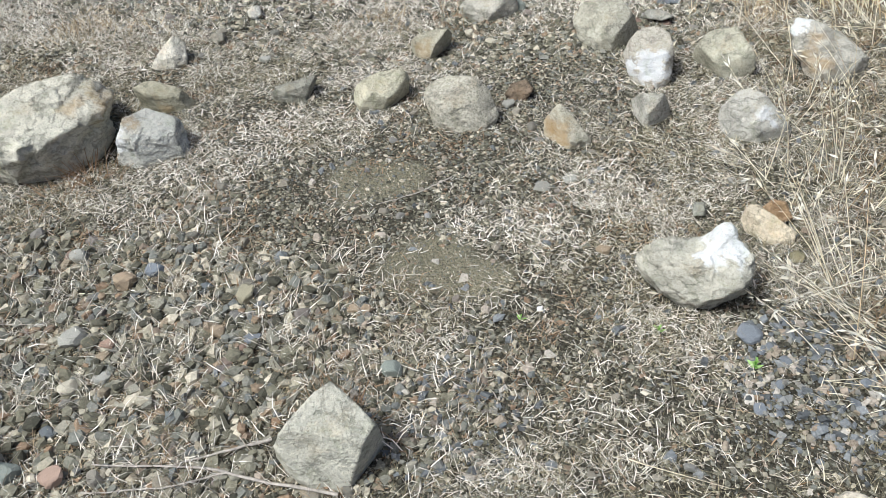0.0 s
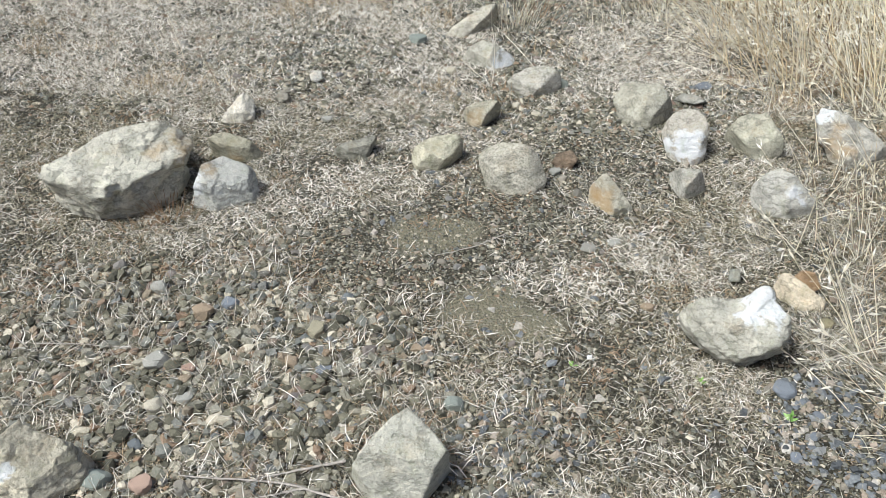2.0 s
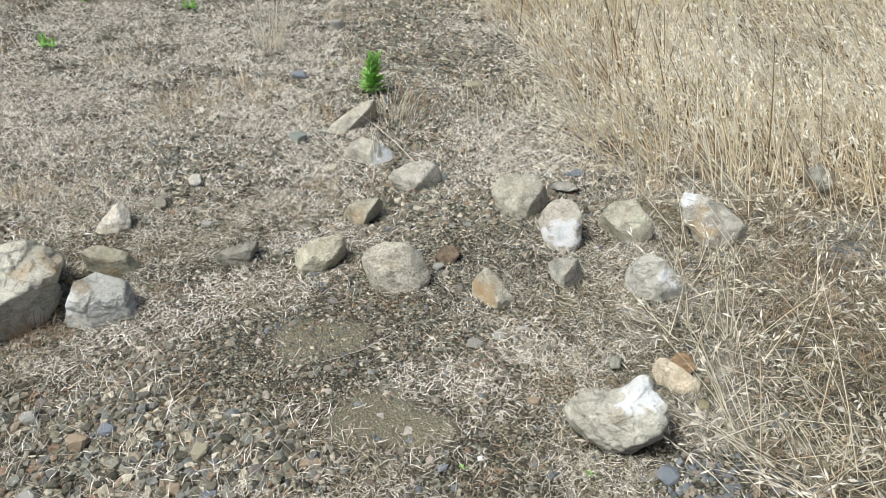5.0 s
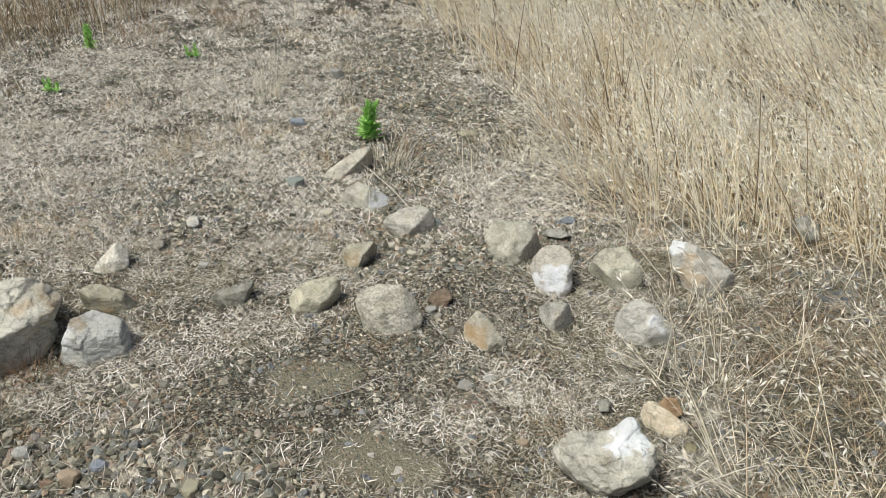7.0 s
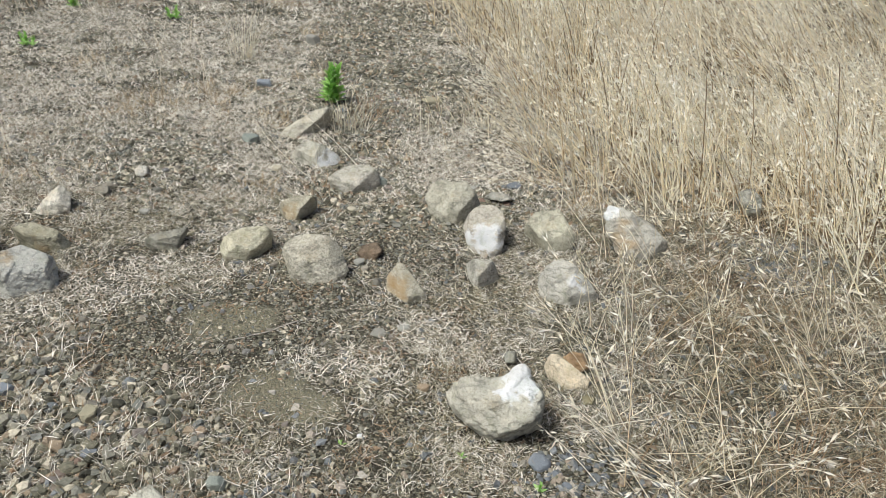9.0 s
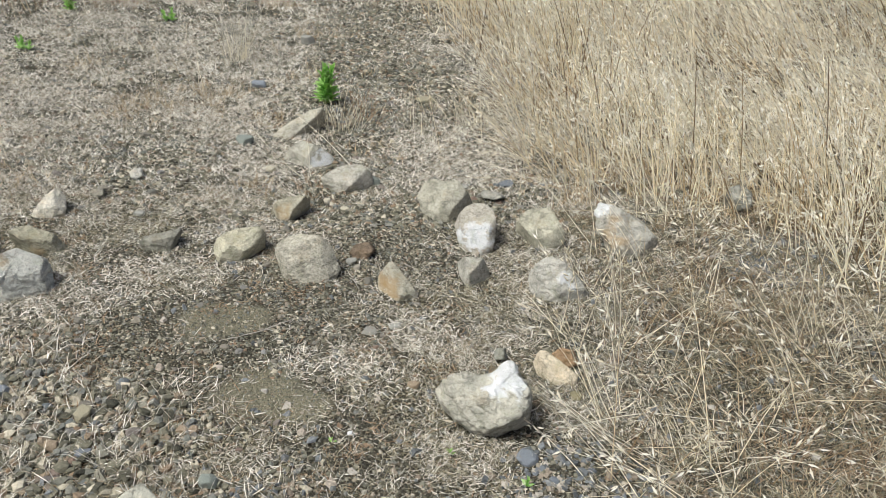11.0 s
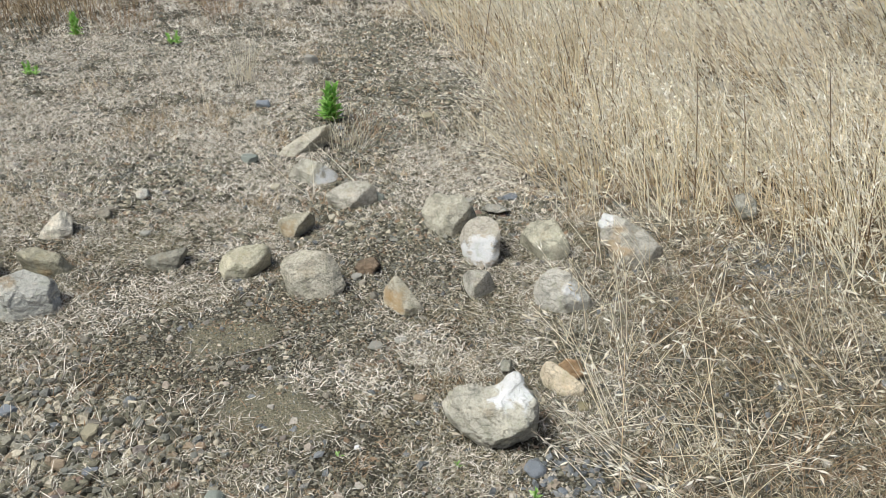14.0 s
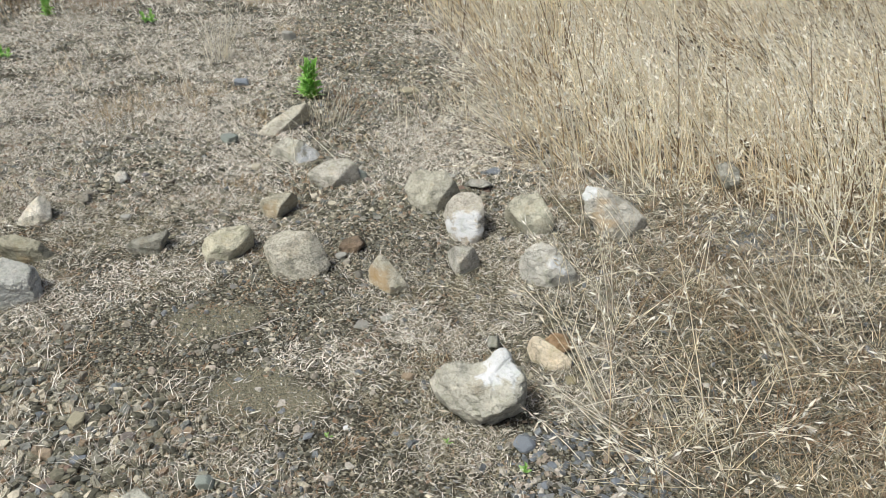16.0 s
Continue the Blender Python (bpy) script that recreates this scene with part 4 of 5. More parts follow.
rock("rock", "large grooved grey rock with bright white cap",
     (0.468, 1.747, 0.056), (0.273, 0.193, 0.179), -22,
     [(-0.44, 0.79, 0.41, 0.100), (-0.23, 0.84, 0.48, 0.080), (-0.11, 0.84, 0.53, 0.076), (-0.07, 0.84, 0.54, 0.077), (0.36, 0.71, 0.60, 0.103), (0.79, 0.41, 0.47, 0.117), (0.94, 0.18, 0.29, 0.124), (0.99, -0.14, -0.02, 0.125), (0.49, -0.77, -0.41, 0.108), (0.44, -0.80, -0.41, 0.103), (0.12, -0.90, -0.41, 0.099), (-0.58, -0.70, -0.41, 0.097), (-0.76, -0.51, -0.41, 0.101), (-0.85, -0.33, -0.41, 0.110), (-0.90, 0.26, -0.36, 0.131), (-0.38, -0.89, -0.24, 0.096), (-0.38, -0.81, 0.44, 0.083), (-0.21, -0.45, 0.87, 0.091), (0.38, -0.83, 0.41, 0.138), (-0.84, -0.32, 0.44, 0.127), (0.00, 0.00, -1.00, 0.086), (0.36, 0.93, -0.00, 0.176)],
     rock_material("white_cap_stone", (0.50, 0.47, 0.38), (0.37, 0.34, 0.27), grain=(25, 20, 0), white=[(0.002, -0.027, 0.091, 0.029), (0.042, -0.009, 0.111, 0.042), (0.055, -0.038, 0.099, 0.041), (0.025, -0.038, 0.092, 0.033), (0.077, -0.034, 0.106, 0.024)]), 23, 6, dip=(0.35, -0.5, 0.8), beds=0.050, bumps=[(-0.015, 0.005, 0.104, 0.036, -0.034), (0.048, 0.007, 0.120, 0.033, 0.020), (-0.039, -0.030, 0.080, 0.011, -0.014)], rough=0.90)
rock("rock", "warm cream rock lying under dry stalks",
     (0.720, 1.960, -0.002), (0.132, 0.078, 0.124), -26,
     [(-0.67, 0.73, 0.13, 0.069), (0.22, 0.75, 0.62, 0.048), (0.60, 0.55, 0.58, 0.028), (0.61, 0.54, 0.58, 0.029), (0.93, -0.31, -0.19, 0.064), (0.70, -0.70, 0.14, 0.076), (-0.76, -0.63, 0.14, 0.056), (-0.71, -0.69, 0.14, 0.058), (-0.82, 0.24, -0.52, 0.055), (-0.77, -0.61, 0.17, 0.059), (0.05, -0.64, 0.77, 0.052), (0.08, -0.98, 0.17, 0.064), (0.00, 0.00, -1.00, 0.028), (0.43, 0.90, -0.00, 0.095)],
     rock_material("warm_cream_stone", (0.70, 0.59, 0.42), (0.55, 0.45, 0.31)), 24, 5, beds=0.02, dip=(0.6, 0.2, 0.75), rough=0.60)
rock("rock", "small orange rock behind the cream one",
     (0.759, 2.029, 0.007), (0.073, 0.058, 0.063), -26,
     [(-0.58, 0.65, 0.48, 0.033), (0.21, 0.54, 0.82, 0.029), (0.85, -0.01, 0.53, 0.028), (0.48, -0.69, -0.54, 0.037), (-0.26, -0.53, -0.81, 0.026), (-0.79, -0.11, -0.61, 0.027)],
     rock_material("orange_stone", (0.50, 0.33, 0.18), (0.34, 0.21, 0.11)), 25, 5)
rock("rock", "diamond-shaped smooth pale grey rock",
     (-0.388, 1.258, 0.040), (0.243, 0.168, 0.233), 8,
     [(-0.78, 0.56, 0.30, 0.067), (-0.77, 0.57, 0.28, 0.065), (-0.56, 0.73, 0.40, 0.079), (0.57, 0.76, 0.31, 0.082), (0.67, 0.70, 0.25, 0.076), (0.69, 0.68, 0.26, 0.080), (0.86, -0.51, -0.10, 0.096), (0.89, -0.44, -0.10, 0.101), (0.41, -0.90, -0.10, 0.124), (-0.17, -0.98, -0.10, 0.115), (-0.55, -0.83, -0.10, 0.108), (-0.72, -0.69, -0.10, 0.111), (-0.88, -0.30, -0.37, 0.112), (0.02, -0.93, 0.37, 0.088), (0.16, -0.51, 0.85, 0.109), (0.92, -0.31, 0.24, 0.137), (-0.69, -0.60, 0.41, 0.132), (0.00, 0.00, -1.00, 0.070), (-0.13, 0.99, -0.00, 0.148)],
     rock_material("smooth_grey_stone", (0.55, 0.52, 0.42), (0.46, 0.43, 0.34)), 26, 6, rough=0.35)
rock("rock", "yellowish rounded rock on brown gravel",
     (-1.225, 1.202, 0.027), (0.211, 0.149, 0.193), 40,
     [(-0.87, 0.18, 0.45, 0.094), (-0.74, 0.42, 0.53, 0.090), (0.07, 0.92, 0.38, 0.073), (0.31, 0.92, 0.22, 0.067), (0.18, 0.91, 0.38, 0.063), (0.79, 0.46, -0.41, 0.116), (0.87, -0.37, -0.34, 0.133), (0.85, -0.40, -0.34, 0.133), (-0.13, -0.93, -0.34, 0.097), (-0.22, -0.91, -0.34, 0.096), (-0.68, -0.65, -0.34, 0.121), (-0.95, -0.27, 0.16, 0.106), (0.68, -0.70, -0.21, 0.099), (0.69, -0.58, 0.44, 0.094), (0.48, -0.50, 0.72, 0.097), (-0.03, -0.88, 0.47, 0.099), (0.92, 0.20, 0.34, 0.112), (0.00, 0.00, -1.00, 0.057), (-0.64, 0.76, -0.00, 0.173)],
     rock_material("buff_stone", (0.56, 0.50, 0.37), (0.42, 0.37, 0.27), white=[(-0.028, -0.076, 0.068, 0.021), (-0.011, -0.067, 0.086, 0.013)], ochre=[(0.111, 0.036, 0.008, 0.013)]), 27, 6, beds=0.02, rough=0.80)
rock("rock", "grey rock half hidden in tall grass",
     (1.728, 3.183, 0.042), (0.116, 0.091, 0.123), -25,
     [(-0.91, 0.42, 0.05, 0.053), (-0.28, 0.51, 0.82, 0.056), (0.64, 0.07, 0.77, 0.055), (0.92, -0.38, 0.12, 0.057), (0.08, -0.48, -0.87, 0.059), (-0.90, 0.22, -0.37, 0.062)],
     rock_material("hidden_stone", (0.34, 0.33, 0.28), (0.22, 0.21, 0.18)), 28, 5)
rock("rock", "flat cream rock at the edge of slate gravel",
     (0.626, 1.048, 0.039), (0.120, 0.092, 0.124), -40,
     [(-0.86, 0.49, -0.12, 0.061), (-0.64, 0.75, 0.17, 0.057), (-0.41, 0.84, 0.36, 0.061), (0.19, 0.75, 0.63, 0.068), (0.85, 0.04, 0.53, 0.064), (0.68, -0.73, -0.07, 0.057), (0.01, -0.86, -0.51, 0.067), (-0.81, -0.22, -0.53, 0.082), (-0.55, -0.65, 0.53, 0.026), (-0.10, -0.12, 0.99, 0.018)],
     rock_material("flat_cream_stone", (0.58, 0.51, 0.40), (0.44, 0.38, 0.29)), 29, 5)
rock("stone", "small white stone on dark gravel",
     (-0.953, 3.303, 0.014), (0.057, 0.051, 0.052), 13,
     [(-0.70, 0.17, 0.70, 0.025), (0.05, 0.44, 0.90, 0.025), (0.96, 0.26, 0.11, 0.026), (0.54, -0.27, -0.80, 0.023), (-0.25, -0.47, -0.84, 0.024), (-0.94, -0.29, -0.15, 0.026)],
     rock_material("little_white_stone", (0.68, 0.64, 0.56), (0.48, 0.43, 0.35)), 30, 4)
rock("stone", "small round grey stone on gravel",
     (-1.062, 3.107, 0.009), (0.061, 0.055, 0.045), 15,
     [(-0.69, 0.17, 0.70, 0.023), (0.10, 0.47, 0.88, 0.021), (0.95, 0.31, 0.11, 0.028), (0.43, -0.33, -0.84, 0.021), (-0.59, -0.50, -0.64, 0.018)],
     rock_material("little_grey_stone", (0.32, 0.29, 0.23), (0.2, 0.185, 0.15)), 31, 4)
rock("stone", "small grey-green stone in dead grass",
     (0.544, 2.039, 0.011), (0.033, 0.029, 0.040), -21,
     [(-0.95, 0.31, -0.05, 0.016), (0.07, 0.60, 0.80, 0.019), (0.96, -0.21, 0.21, 0.017), (0.04, -0.64, -0.77, 0.020), (-0.90, -0.00, -0.43, 0.018)],
     rock_material("little_green_stone", (0.34, 0.33, 0.27), (0.22, 0.22, 0.18)), 32, 4)
rock("stone", "small olive stone under dry stalks",
     (0.762, 1.845, 0.005), (0.038, 0.034, 0.030), -28,
     [(-0.27, 0.71, 0.65, 0.016), (0.44, 0.44, 0.78, 0.013), (0.83, -0.55, -0.11, 0.016), (-0.01, -0.66, -0.75, 0.015), (-0.91, 0.15, -0.38, 0.018)],
     rock_material("little_olive_stone", (0.30, 0.26, 0.15), (0.19, 0.17, 0.1)), 33, 4)


# ---- gravel, as stuff ----
def zone(f, floor=0.0):
    return lambda x, y: np.clip(f(x, y) + floor, 0, 1)


def gravel_share(x, y):
    return np.clip(0.56 + 0.4 * coarse(x, y) + 0.6 * fine(x, y) - 1.1 * dirt(x, y) - 0.12 * step(x, 0.9, 1.4), 0, 1)


gx, gy = scatter(165000, -2.4, 2.2, 1.0, 2.9, gravel_share)
grow = 0.0045 + (0.010 + 0.028 * coarse(gx, gy)) * rng.random(len(gx)) ** 6.5
coarser = grow > 0.012
round_ones = coarser & (rng.random(len(gx)) < 0.5)
flat_ones = coarser & ~round_ones
tagged(flakes(gx[~coarser], gy[~coarser], grow[~coarser] * 1.5, GRAVEL, "gravel"), "fine brown and grey gravel on earth", "gravel", kind="stuff")
tagged(chips(gx[flat_ones], gy[flat_ones], grow[flat_ones] * 1.1, GRAVEL, "gravel"), "angular brown and grey gravel chips on earth", "gravel", kind="stuff")
tagged(lumps(gx[round_ones], gy[round_ones], grow[round_ones] * 1.1, GRAVEL, "gravel"), "coarse brown and grey gravel on earth", "gravel", kind="stuff")
gx, gy = scatter(30000, -0.8, 0.15, 1.6, 2.4, dirt)
tagged(flakes(gx, gy, 0.002 + 0.005 * rng.random(len(gx)) ** 3, GRAVEL, "grit"), "fine olive grit on bare earth", "grit", kind="stuff")
gx, gy = scatter(150000, -3.0, 1.6, 2.9, 6.8, lambda x, y: np.clip(0.3 + 0.7 * fine(x, y), 0, 1))
tagged(flakes(gx, gy, 0.011 + 0.022 * rng.random(len(gx)) ** 2.2, GRAVEL, "gravel"), "fine grey-brown gravel between the rocks", "gravel", kind="stuff")
gx, gy = scatter(34000, -0.7, 2.2, 0.9, 3.0, lambda x, y: np.clip(0.05 + 0.9 * slate(x, y), 0, 1))
tagged(chips(gx, gy, 0.006 + 0.026 * rng.random(len(gx)) ** 2.6, SLATE, "slate_gravel"), "blue-grey slate chips in dead grass", "gravel", kind="stuff")


# ---- dead grass, as stuff ----
def tufted(n, x0, x1, y0, y1, chance, spread):
    cx, cy = scatter(n // 9, x0, x1, y0, y1, chance)
    x = np.repeat(cx, 9) + rng.normal(0, spread, len(cx) * 9)
    y = np.repeat(cy, 9) + rng.normal(0, spread, len(cx) * 9)
    return x, y


def short_grass(n, x0, x1, y0, y1, mean, wide, name, label, chance, mat=STRAW, spread=0.02, low=0.25, flat=0.72, slim=False, curl=1.0):
    x, y = tufted(n, x0, x1, y0, y1, chance, spread)
    k = len(x)
    length, width, lean = mean * rng.uniform(0.5, 1.6, k), wide * rng.uniform(0.6, 1.4, k), np.clip(rng.normal(flat, 0.25, k), low, 1.0)
    ob = spikes(x, y, length, width, lean, mat, name) if slim else blades(x, y, length, width, lean, mat, name, curl)
    return tagged(ob, label, "dead grass", kind="stuff")


PALE = ((-0.35, 3.45, 0.22, 0.30, 0), (-0.42, 2.93, 0.28, 0.22, 0), (-0.66, 2.48, 0.30, 0.16, 15), (-0.92, 2.33, 0.22, 0.15, 20), (0.05, 2.0, 0.22, 0.12, 0),
        (0.42, 3.65, 0.34, 0.38, 0), (0.15, 3.45, 0.18, 0.28, 0), (-1.75, 3.35, 0.65, 0.60, 0), (-2.3, 4.2, 0.6, 0.6, 0), (-1.10, 4.05, 0.60, 0.45, 0), (0.34, 2.14, 0.14, 0.14, 0))


def pale(x, y):
    b = 0 * x
    for cx, cy, rx, ry, turn in PALE:
        b = np.maximum(b, blob(x, y, cx, cy, rx, ry, turn))
    return b * (0.3 + 0.7 * step(patches(x, y, 0.07, 36), 0.25, 0.6)) * (1 - dirt(x, y))


def lawn(x, y):
    return np.clip(0.04 + 0.9 * straw(x, y), 0, 1) * (1 - 0.75 * step(x - 0.2 * (y - 2), 0.7, 1.25) * (y < 3.1))


def tussocks(x, y):
    return lawn(x, y) * (0.32 + 0.68 * step(patches(x, y, 0.075, 33) + 0.35 * patches(x, y, 0.3, 34), 0.48, 0.82))


def thatch(x, y):
    return lawn(x, y) * (0.22 + 0.78 * step(patches(x, y, 0.06, 37) + 0.5 * patches(x, y, 0.25, 38), 0.62, 0.95))


short_grass(165000, -2.2, 2.2, 0.95, 3.2, 0.034, 0.0016, "dead_grass", "short grey straw-coloured dead grass", thatch, flat=0.8, curl=1.1)
short_grass(120000, -2.2, 2.2, 0.95, 3.2, 0.03, 0.0016, "dead_grass", "short broken straw lying on gravel", thatch, low=0.3, flat=0.85, slim=True)
short_grass(200000, -2.2, 2.2, 0.95, 3.2, 0.028, 0.0019, "drab_grass", "fine grey-brown grass litter on gravel", lawn, OLIVE, low=0.3, flat=0.85, slim=True)
short_grass(75000, -1.6, 0.8, 1.7, 3.1, 0.032, 0.0021, "dead_grass", "dense pale straw in a matted band", pale, low=0.35, flat=0.8, curl=1.1)
short_grass(160000, -2.9, 0.9, 3.1, 4.9, 0.028, 0.0034, "dead_grass", "dense pale straw in a matted band", pale, low=0.3, flat=0.8, slim=True)
short_grass(620000, -3.6, 2.0, 3.1, 6.0, 0.027, 0.0035, "dead_grass", "short grey straw-coloured dead grass", tussocks, low=0.3, flat=0.84, slim=True)
short_grass(300000, -5.0, 2.0, 5.9, 9.8, 0.042, 0.0064, "dead_grass", "short grey straw-coloured dead grass", tussocks, low=0.2, flat=0.76, slim=True)
short_grass(90000, -4.5, 1.4, 3.1, 9.0, 0.055, 0.0036, "drab_grass", "golden brown patches of dead grass", lambda x, y: straw(x, y) * step(patches(x, y, 0.4, 43), 0.62, 0.8), DRAB, low=0.0, flat=0.4, slim=True)
short_grass(38000, 0.5, 2.6, 1.1, 3.2, 0.042, 0.002, "russet_grass", "reddish brown dead grass among straw", lambda x, y: step(x, 0.7, 1.5) * (0.3 + 0.7 * step(patches(x, y, 0.3, 41), 0.45, 0.65)), RUST, low=0.1, flat=0.65, slim=True)
short_grass(14000, -2.0, 0.7, 1.0, 3.2, 0.03, 0.0024, "russet_grass", "reddish brown dead grass tufts on gravel", lambda x, y: 0.9 * step(patches(x, y, 0.13, 42), 0.62, 0.75), RUST)


short_grass(26000, -2.3, 0.3, 0.95, 2.2, 0.05, 0.0018, "dead_grass", "dry grass wisps between gravel stones", lambda x, y: coarse(x, y) * (0.2 + 0.8 * step(patches(x, y, 0.11, 45), 0.4, 0.65)), low=0.2, flat=0.6, curl=0.7)
short_grass(60000, -2.3, 0.3, 0.95, 2.2, 0.022, 0.0013, "drab_grass", "fine broken litter between gravel stones", lambda x, y: coarse(x, y) * (0.25 + 0.75 * step(patches(x, y, 0.09, 47), 0.35, 0.65)), DRAB, low=0.3, flat=0.88, slim=True)
short_grass(11000, -2.3, 0.3, 0.95, 2.2, 0.04, 0.0022, "russet_grass", "reddish brown wisps between gravel stones", lambda x, y: coarse(x, y) * step(patches(x, y, 0.12, 46), 0.55, 0.7), RUST, low=0.2, flat=0.6, slim=True)


# ---- tall oat field, as stuff ----
def oats(n, x0, x1, y0, y1, chance, tallness, name, label, mat=GOLD, lean=0.6, each=5, radius=0.0012, way=2.5, husk=HUSK, size=0.024, bow=0.5, stray=0.8):
    x, y = scatter(n, x0, x1, y0, y1, chance)
    k = len(x)
    az = way + rng.normal(0, stray, k) + 2.2 * (patches(x, y, 0.7, 51) - 0.5)
    lines = stalk_lines(x, y, tallness * (0.65 + 0.7 * patches(x, y, 0.4, 52)) * rng.uniform(0.5, 1.25, k), az, np.abs(rng.normal(lean, 0.36, k)) + 0.5 * step(x, 1.2, 2.8) * step(y, 2.8, 3.6), rng.uniform(0.0, bow, k))
    tagged(new(name, tubes(lines, radius * rng.uniform(0.7, 1.3, k), mat, name)), label, "tall grass", kind="stuff")
    if each:
        tagged(new("oat_husks", spikelets(lines, each, husk, "oat_husks", size, True)), "pale dry husks on the oat stalks", "seed heads", kind="stuff")
    return x, y


def clumped(x, y):
    return tall(x, y) * (0.05 + 0.95 * step(0.5 * patches(x, y, 0.3, 53) + 0.5 * patches(x, y, 0.09, 54), 0.44, 0.58))


oats(9000, 0.4, 5.0, 2.4, 6.2, clumped, 0.5, "oat_stalks", "tall golden dry oat stalks leaning over", each=12, radius=0.0035, size=0.025, lean=0.4, bow=0.75, stray=0.55)
oats(8000, -0.8, 8.0, 6.2, 10.5, clumped, 0.5, "oat_stalks", "tall golden dry oat stalks leaning over", radius=0.0070, each=12, size=0.040, lean=0.3, bow=0.5, stray=0.55)
oats(1500, 0.5, 3.6, 2.7, 4.6, lambda x, y: step(tall(x, y), 0.02, 0.3), 0.5, "oat_stalks", "fallen oat stalks at the edge of the field", radius=0.0022, each=9, lean=1.15, size=0.024, bow=0.3, stray=1.2)
oats(2600, 0.5, 5.5, 2.7, 7.5, lambda x, y: step(tall(x, y), 0.15, 0.5), 0.6, "oat_stalks", "long pale oat stalks that stand out of the field", radius=0.0026, each=12, lean=0.8, size=0.028, way=2.75, stray=0.45)
x, y = scatter(7000, 0.4, 6.5, 2.4, 9.0, zone(tall))
k = len(x)
tagged(blades(x, y, rng.uniform(0.10, 0.30, k), rng.uniform(0.003, 0.007, k), rng.uniform(0.1, 0.7, k), GOLD, "oat_leaves", way=2.5 + rng.normal(0, 1.2, k)),
       "dry narrow leaves between the oat stalks", "tall grass", kind="stuff")
oats(620, 0.6, 2.8, 1.1, 3.2, lambda x, y: step(x - 0.25 * (y - 2), 0.55, 1.2) * (0.25 + 0.75 * step(patches(x, y, 0.17, 82), 0.5, 0.7)), 0.42, "oat_stalks", "scattered long dry stalks bent over the earth", lean=0.85, each=8, radius=0.0017, bow=0.7, size=0.026, stray=1.7)
oats(2600, 0.55, 2.8, 1.1, 3.1, lambda x, y: step(x - 0.25 * (y - 2), 0.6, 1.6) * (0.3 + 0.7 * step(patches(x, y, 0.2, 81), 0.45, 0.6)), 0.2, "oat_stalks", "short broken stalks on the earth", lean=0.95, each=0, radius=0.001, mat=DRAB, bow=0.5, stray=2.0)
oats(5000, -5.5, -0.9, 5.8, 10.0, lambda x, y: step(0.55 * (y - 6.2) - x - 2.2 + 0.5 * (patches(x, y, 0.5, 62) - 0.5), 0.0, 0.35), 0.42, "brown_grass", "tall brown dry grass at the field edge", BROWN, 0.15, 3, 0.0030)
oats(600, -3.2, 0.8, 3.2, 7.0, lambda x, y: straw(x, y) * step(patches(x, y, 0.4, 61), 0.5, 0.7), 0.2, "brown_grass", "thin upright dry stems in short grass", GOLD, 0.15, 0, 0.0016)
short_grass(45000, 0.6, 2.8, 1.1, 3.4, 0.05, 0.0019, "drab_grass", "fine olive brown grass among bent stalks", lambda x, y: step(x - 0.2 * (y - 2), 0.65, 1.3) * (0.35 + 0.65 * step(patches(x, y, 0.2, 71), 0.4, 0.6)), OLIVE, spread=0.03, low=0.15, flat=0.7, slim=True)
short_grass(11000, 0.55, 2.9, 1.1, 3.4, 0.055, 0.0017, "dead_grass", "pale broken straw lying among bent stalks", lambda x, y: step(x - 0.2 * (y - 2), 0.6, 1.2) * (0.25 + 0.75 * step(patches(x, y, 0.14, 72), 0.4, 0.65)), GOLD, spread=0.03, low=0.3, flat=0.8, curl=0.8)
oats(900, 0.6, 2.8, 1.1, 3.2, lambda x, y: step(x - 0.25 * (y - 2), 0.55, 1.2) * (0.3 + 0.7 * step(patches(x, y, 0.2, 83), 0.4, 0.6)), 0.13, "oat_stalks", "fallen oat heads on the brown grass", lean=1.05, each=5, radius=0.0012, bow=0.4, size=0.026, stray=2.5)
short_grass(16000, 0.6, 5.0, 2.9, 7.5, 0.12, 0.004, "oat_leaves", "fallen brown straw under the oat stalks", tall, DRAB, spread=0.04, low=0.3)


# ---- loose stones ----
def stone_mesh(seed, flat, mat, sub=3):
    """A small angular stone, one unit long, whose base lies near z = 0."""
    d, tris = ball(sub)
    r = random.Random(seed)
    planes = []
    for k in range(11):
        n = Vector((r.gauss(0, 1), r.gauss(0, 1), r.gauss(0, 1))).normalized()
        planes.append((*n, math.sqrt((0.5 * n.x) ** 2 + (0.38 * n.y) ** 2 + (flat * n.z) ** 2) * r.uniform(0.74, 0.98)))
    planes += [(0, 0, 1, flat * r.uniform(0.7, 0.9)), (0, 0, -1, flat), (1, 0, 0, 0.5), (-1, 0, 0, 0.5), (0, 1, 0, 0.4), (0, -1, 0, 0.4)]
    P = np.array(planes)
    dots = d @ P[:, :3].T
    reach = np.where(dots > 0.02, P[:, 3] / np.maximum(dots, 0.02), 1e6)
    least = np.min(reach, 1)
    rad = least * np.sum((reach / least[:, None]) ** -34.0, 1) ** (-1 / 34.0)
    co = d * rad[:, None]
    co += d * np.array([0.012 * noise.noise(Vector(p) * 9 + Vector((seed, 0, 0))) for p in co])[:, None]
    co[:, 2] += flat * 0.55
    return mesh_of("stone", co, tris, 3, mat, False)


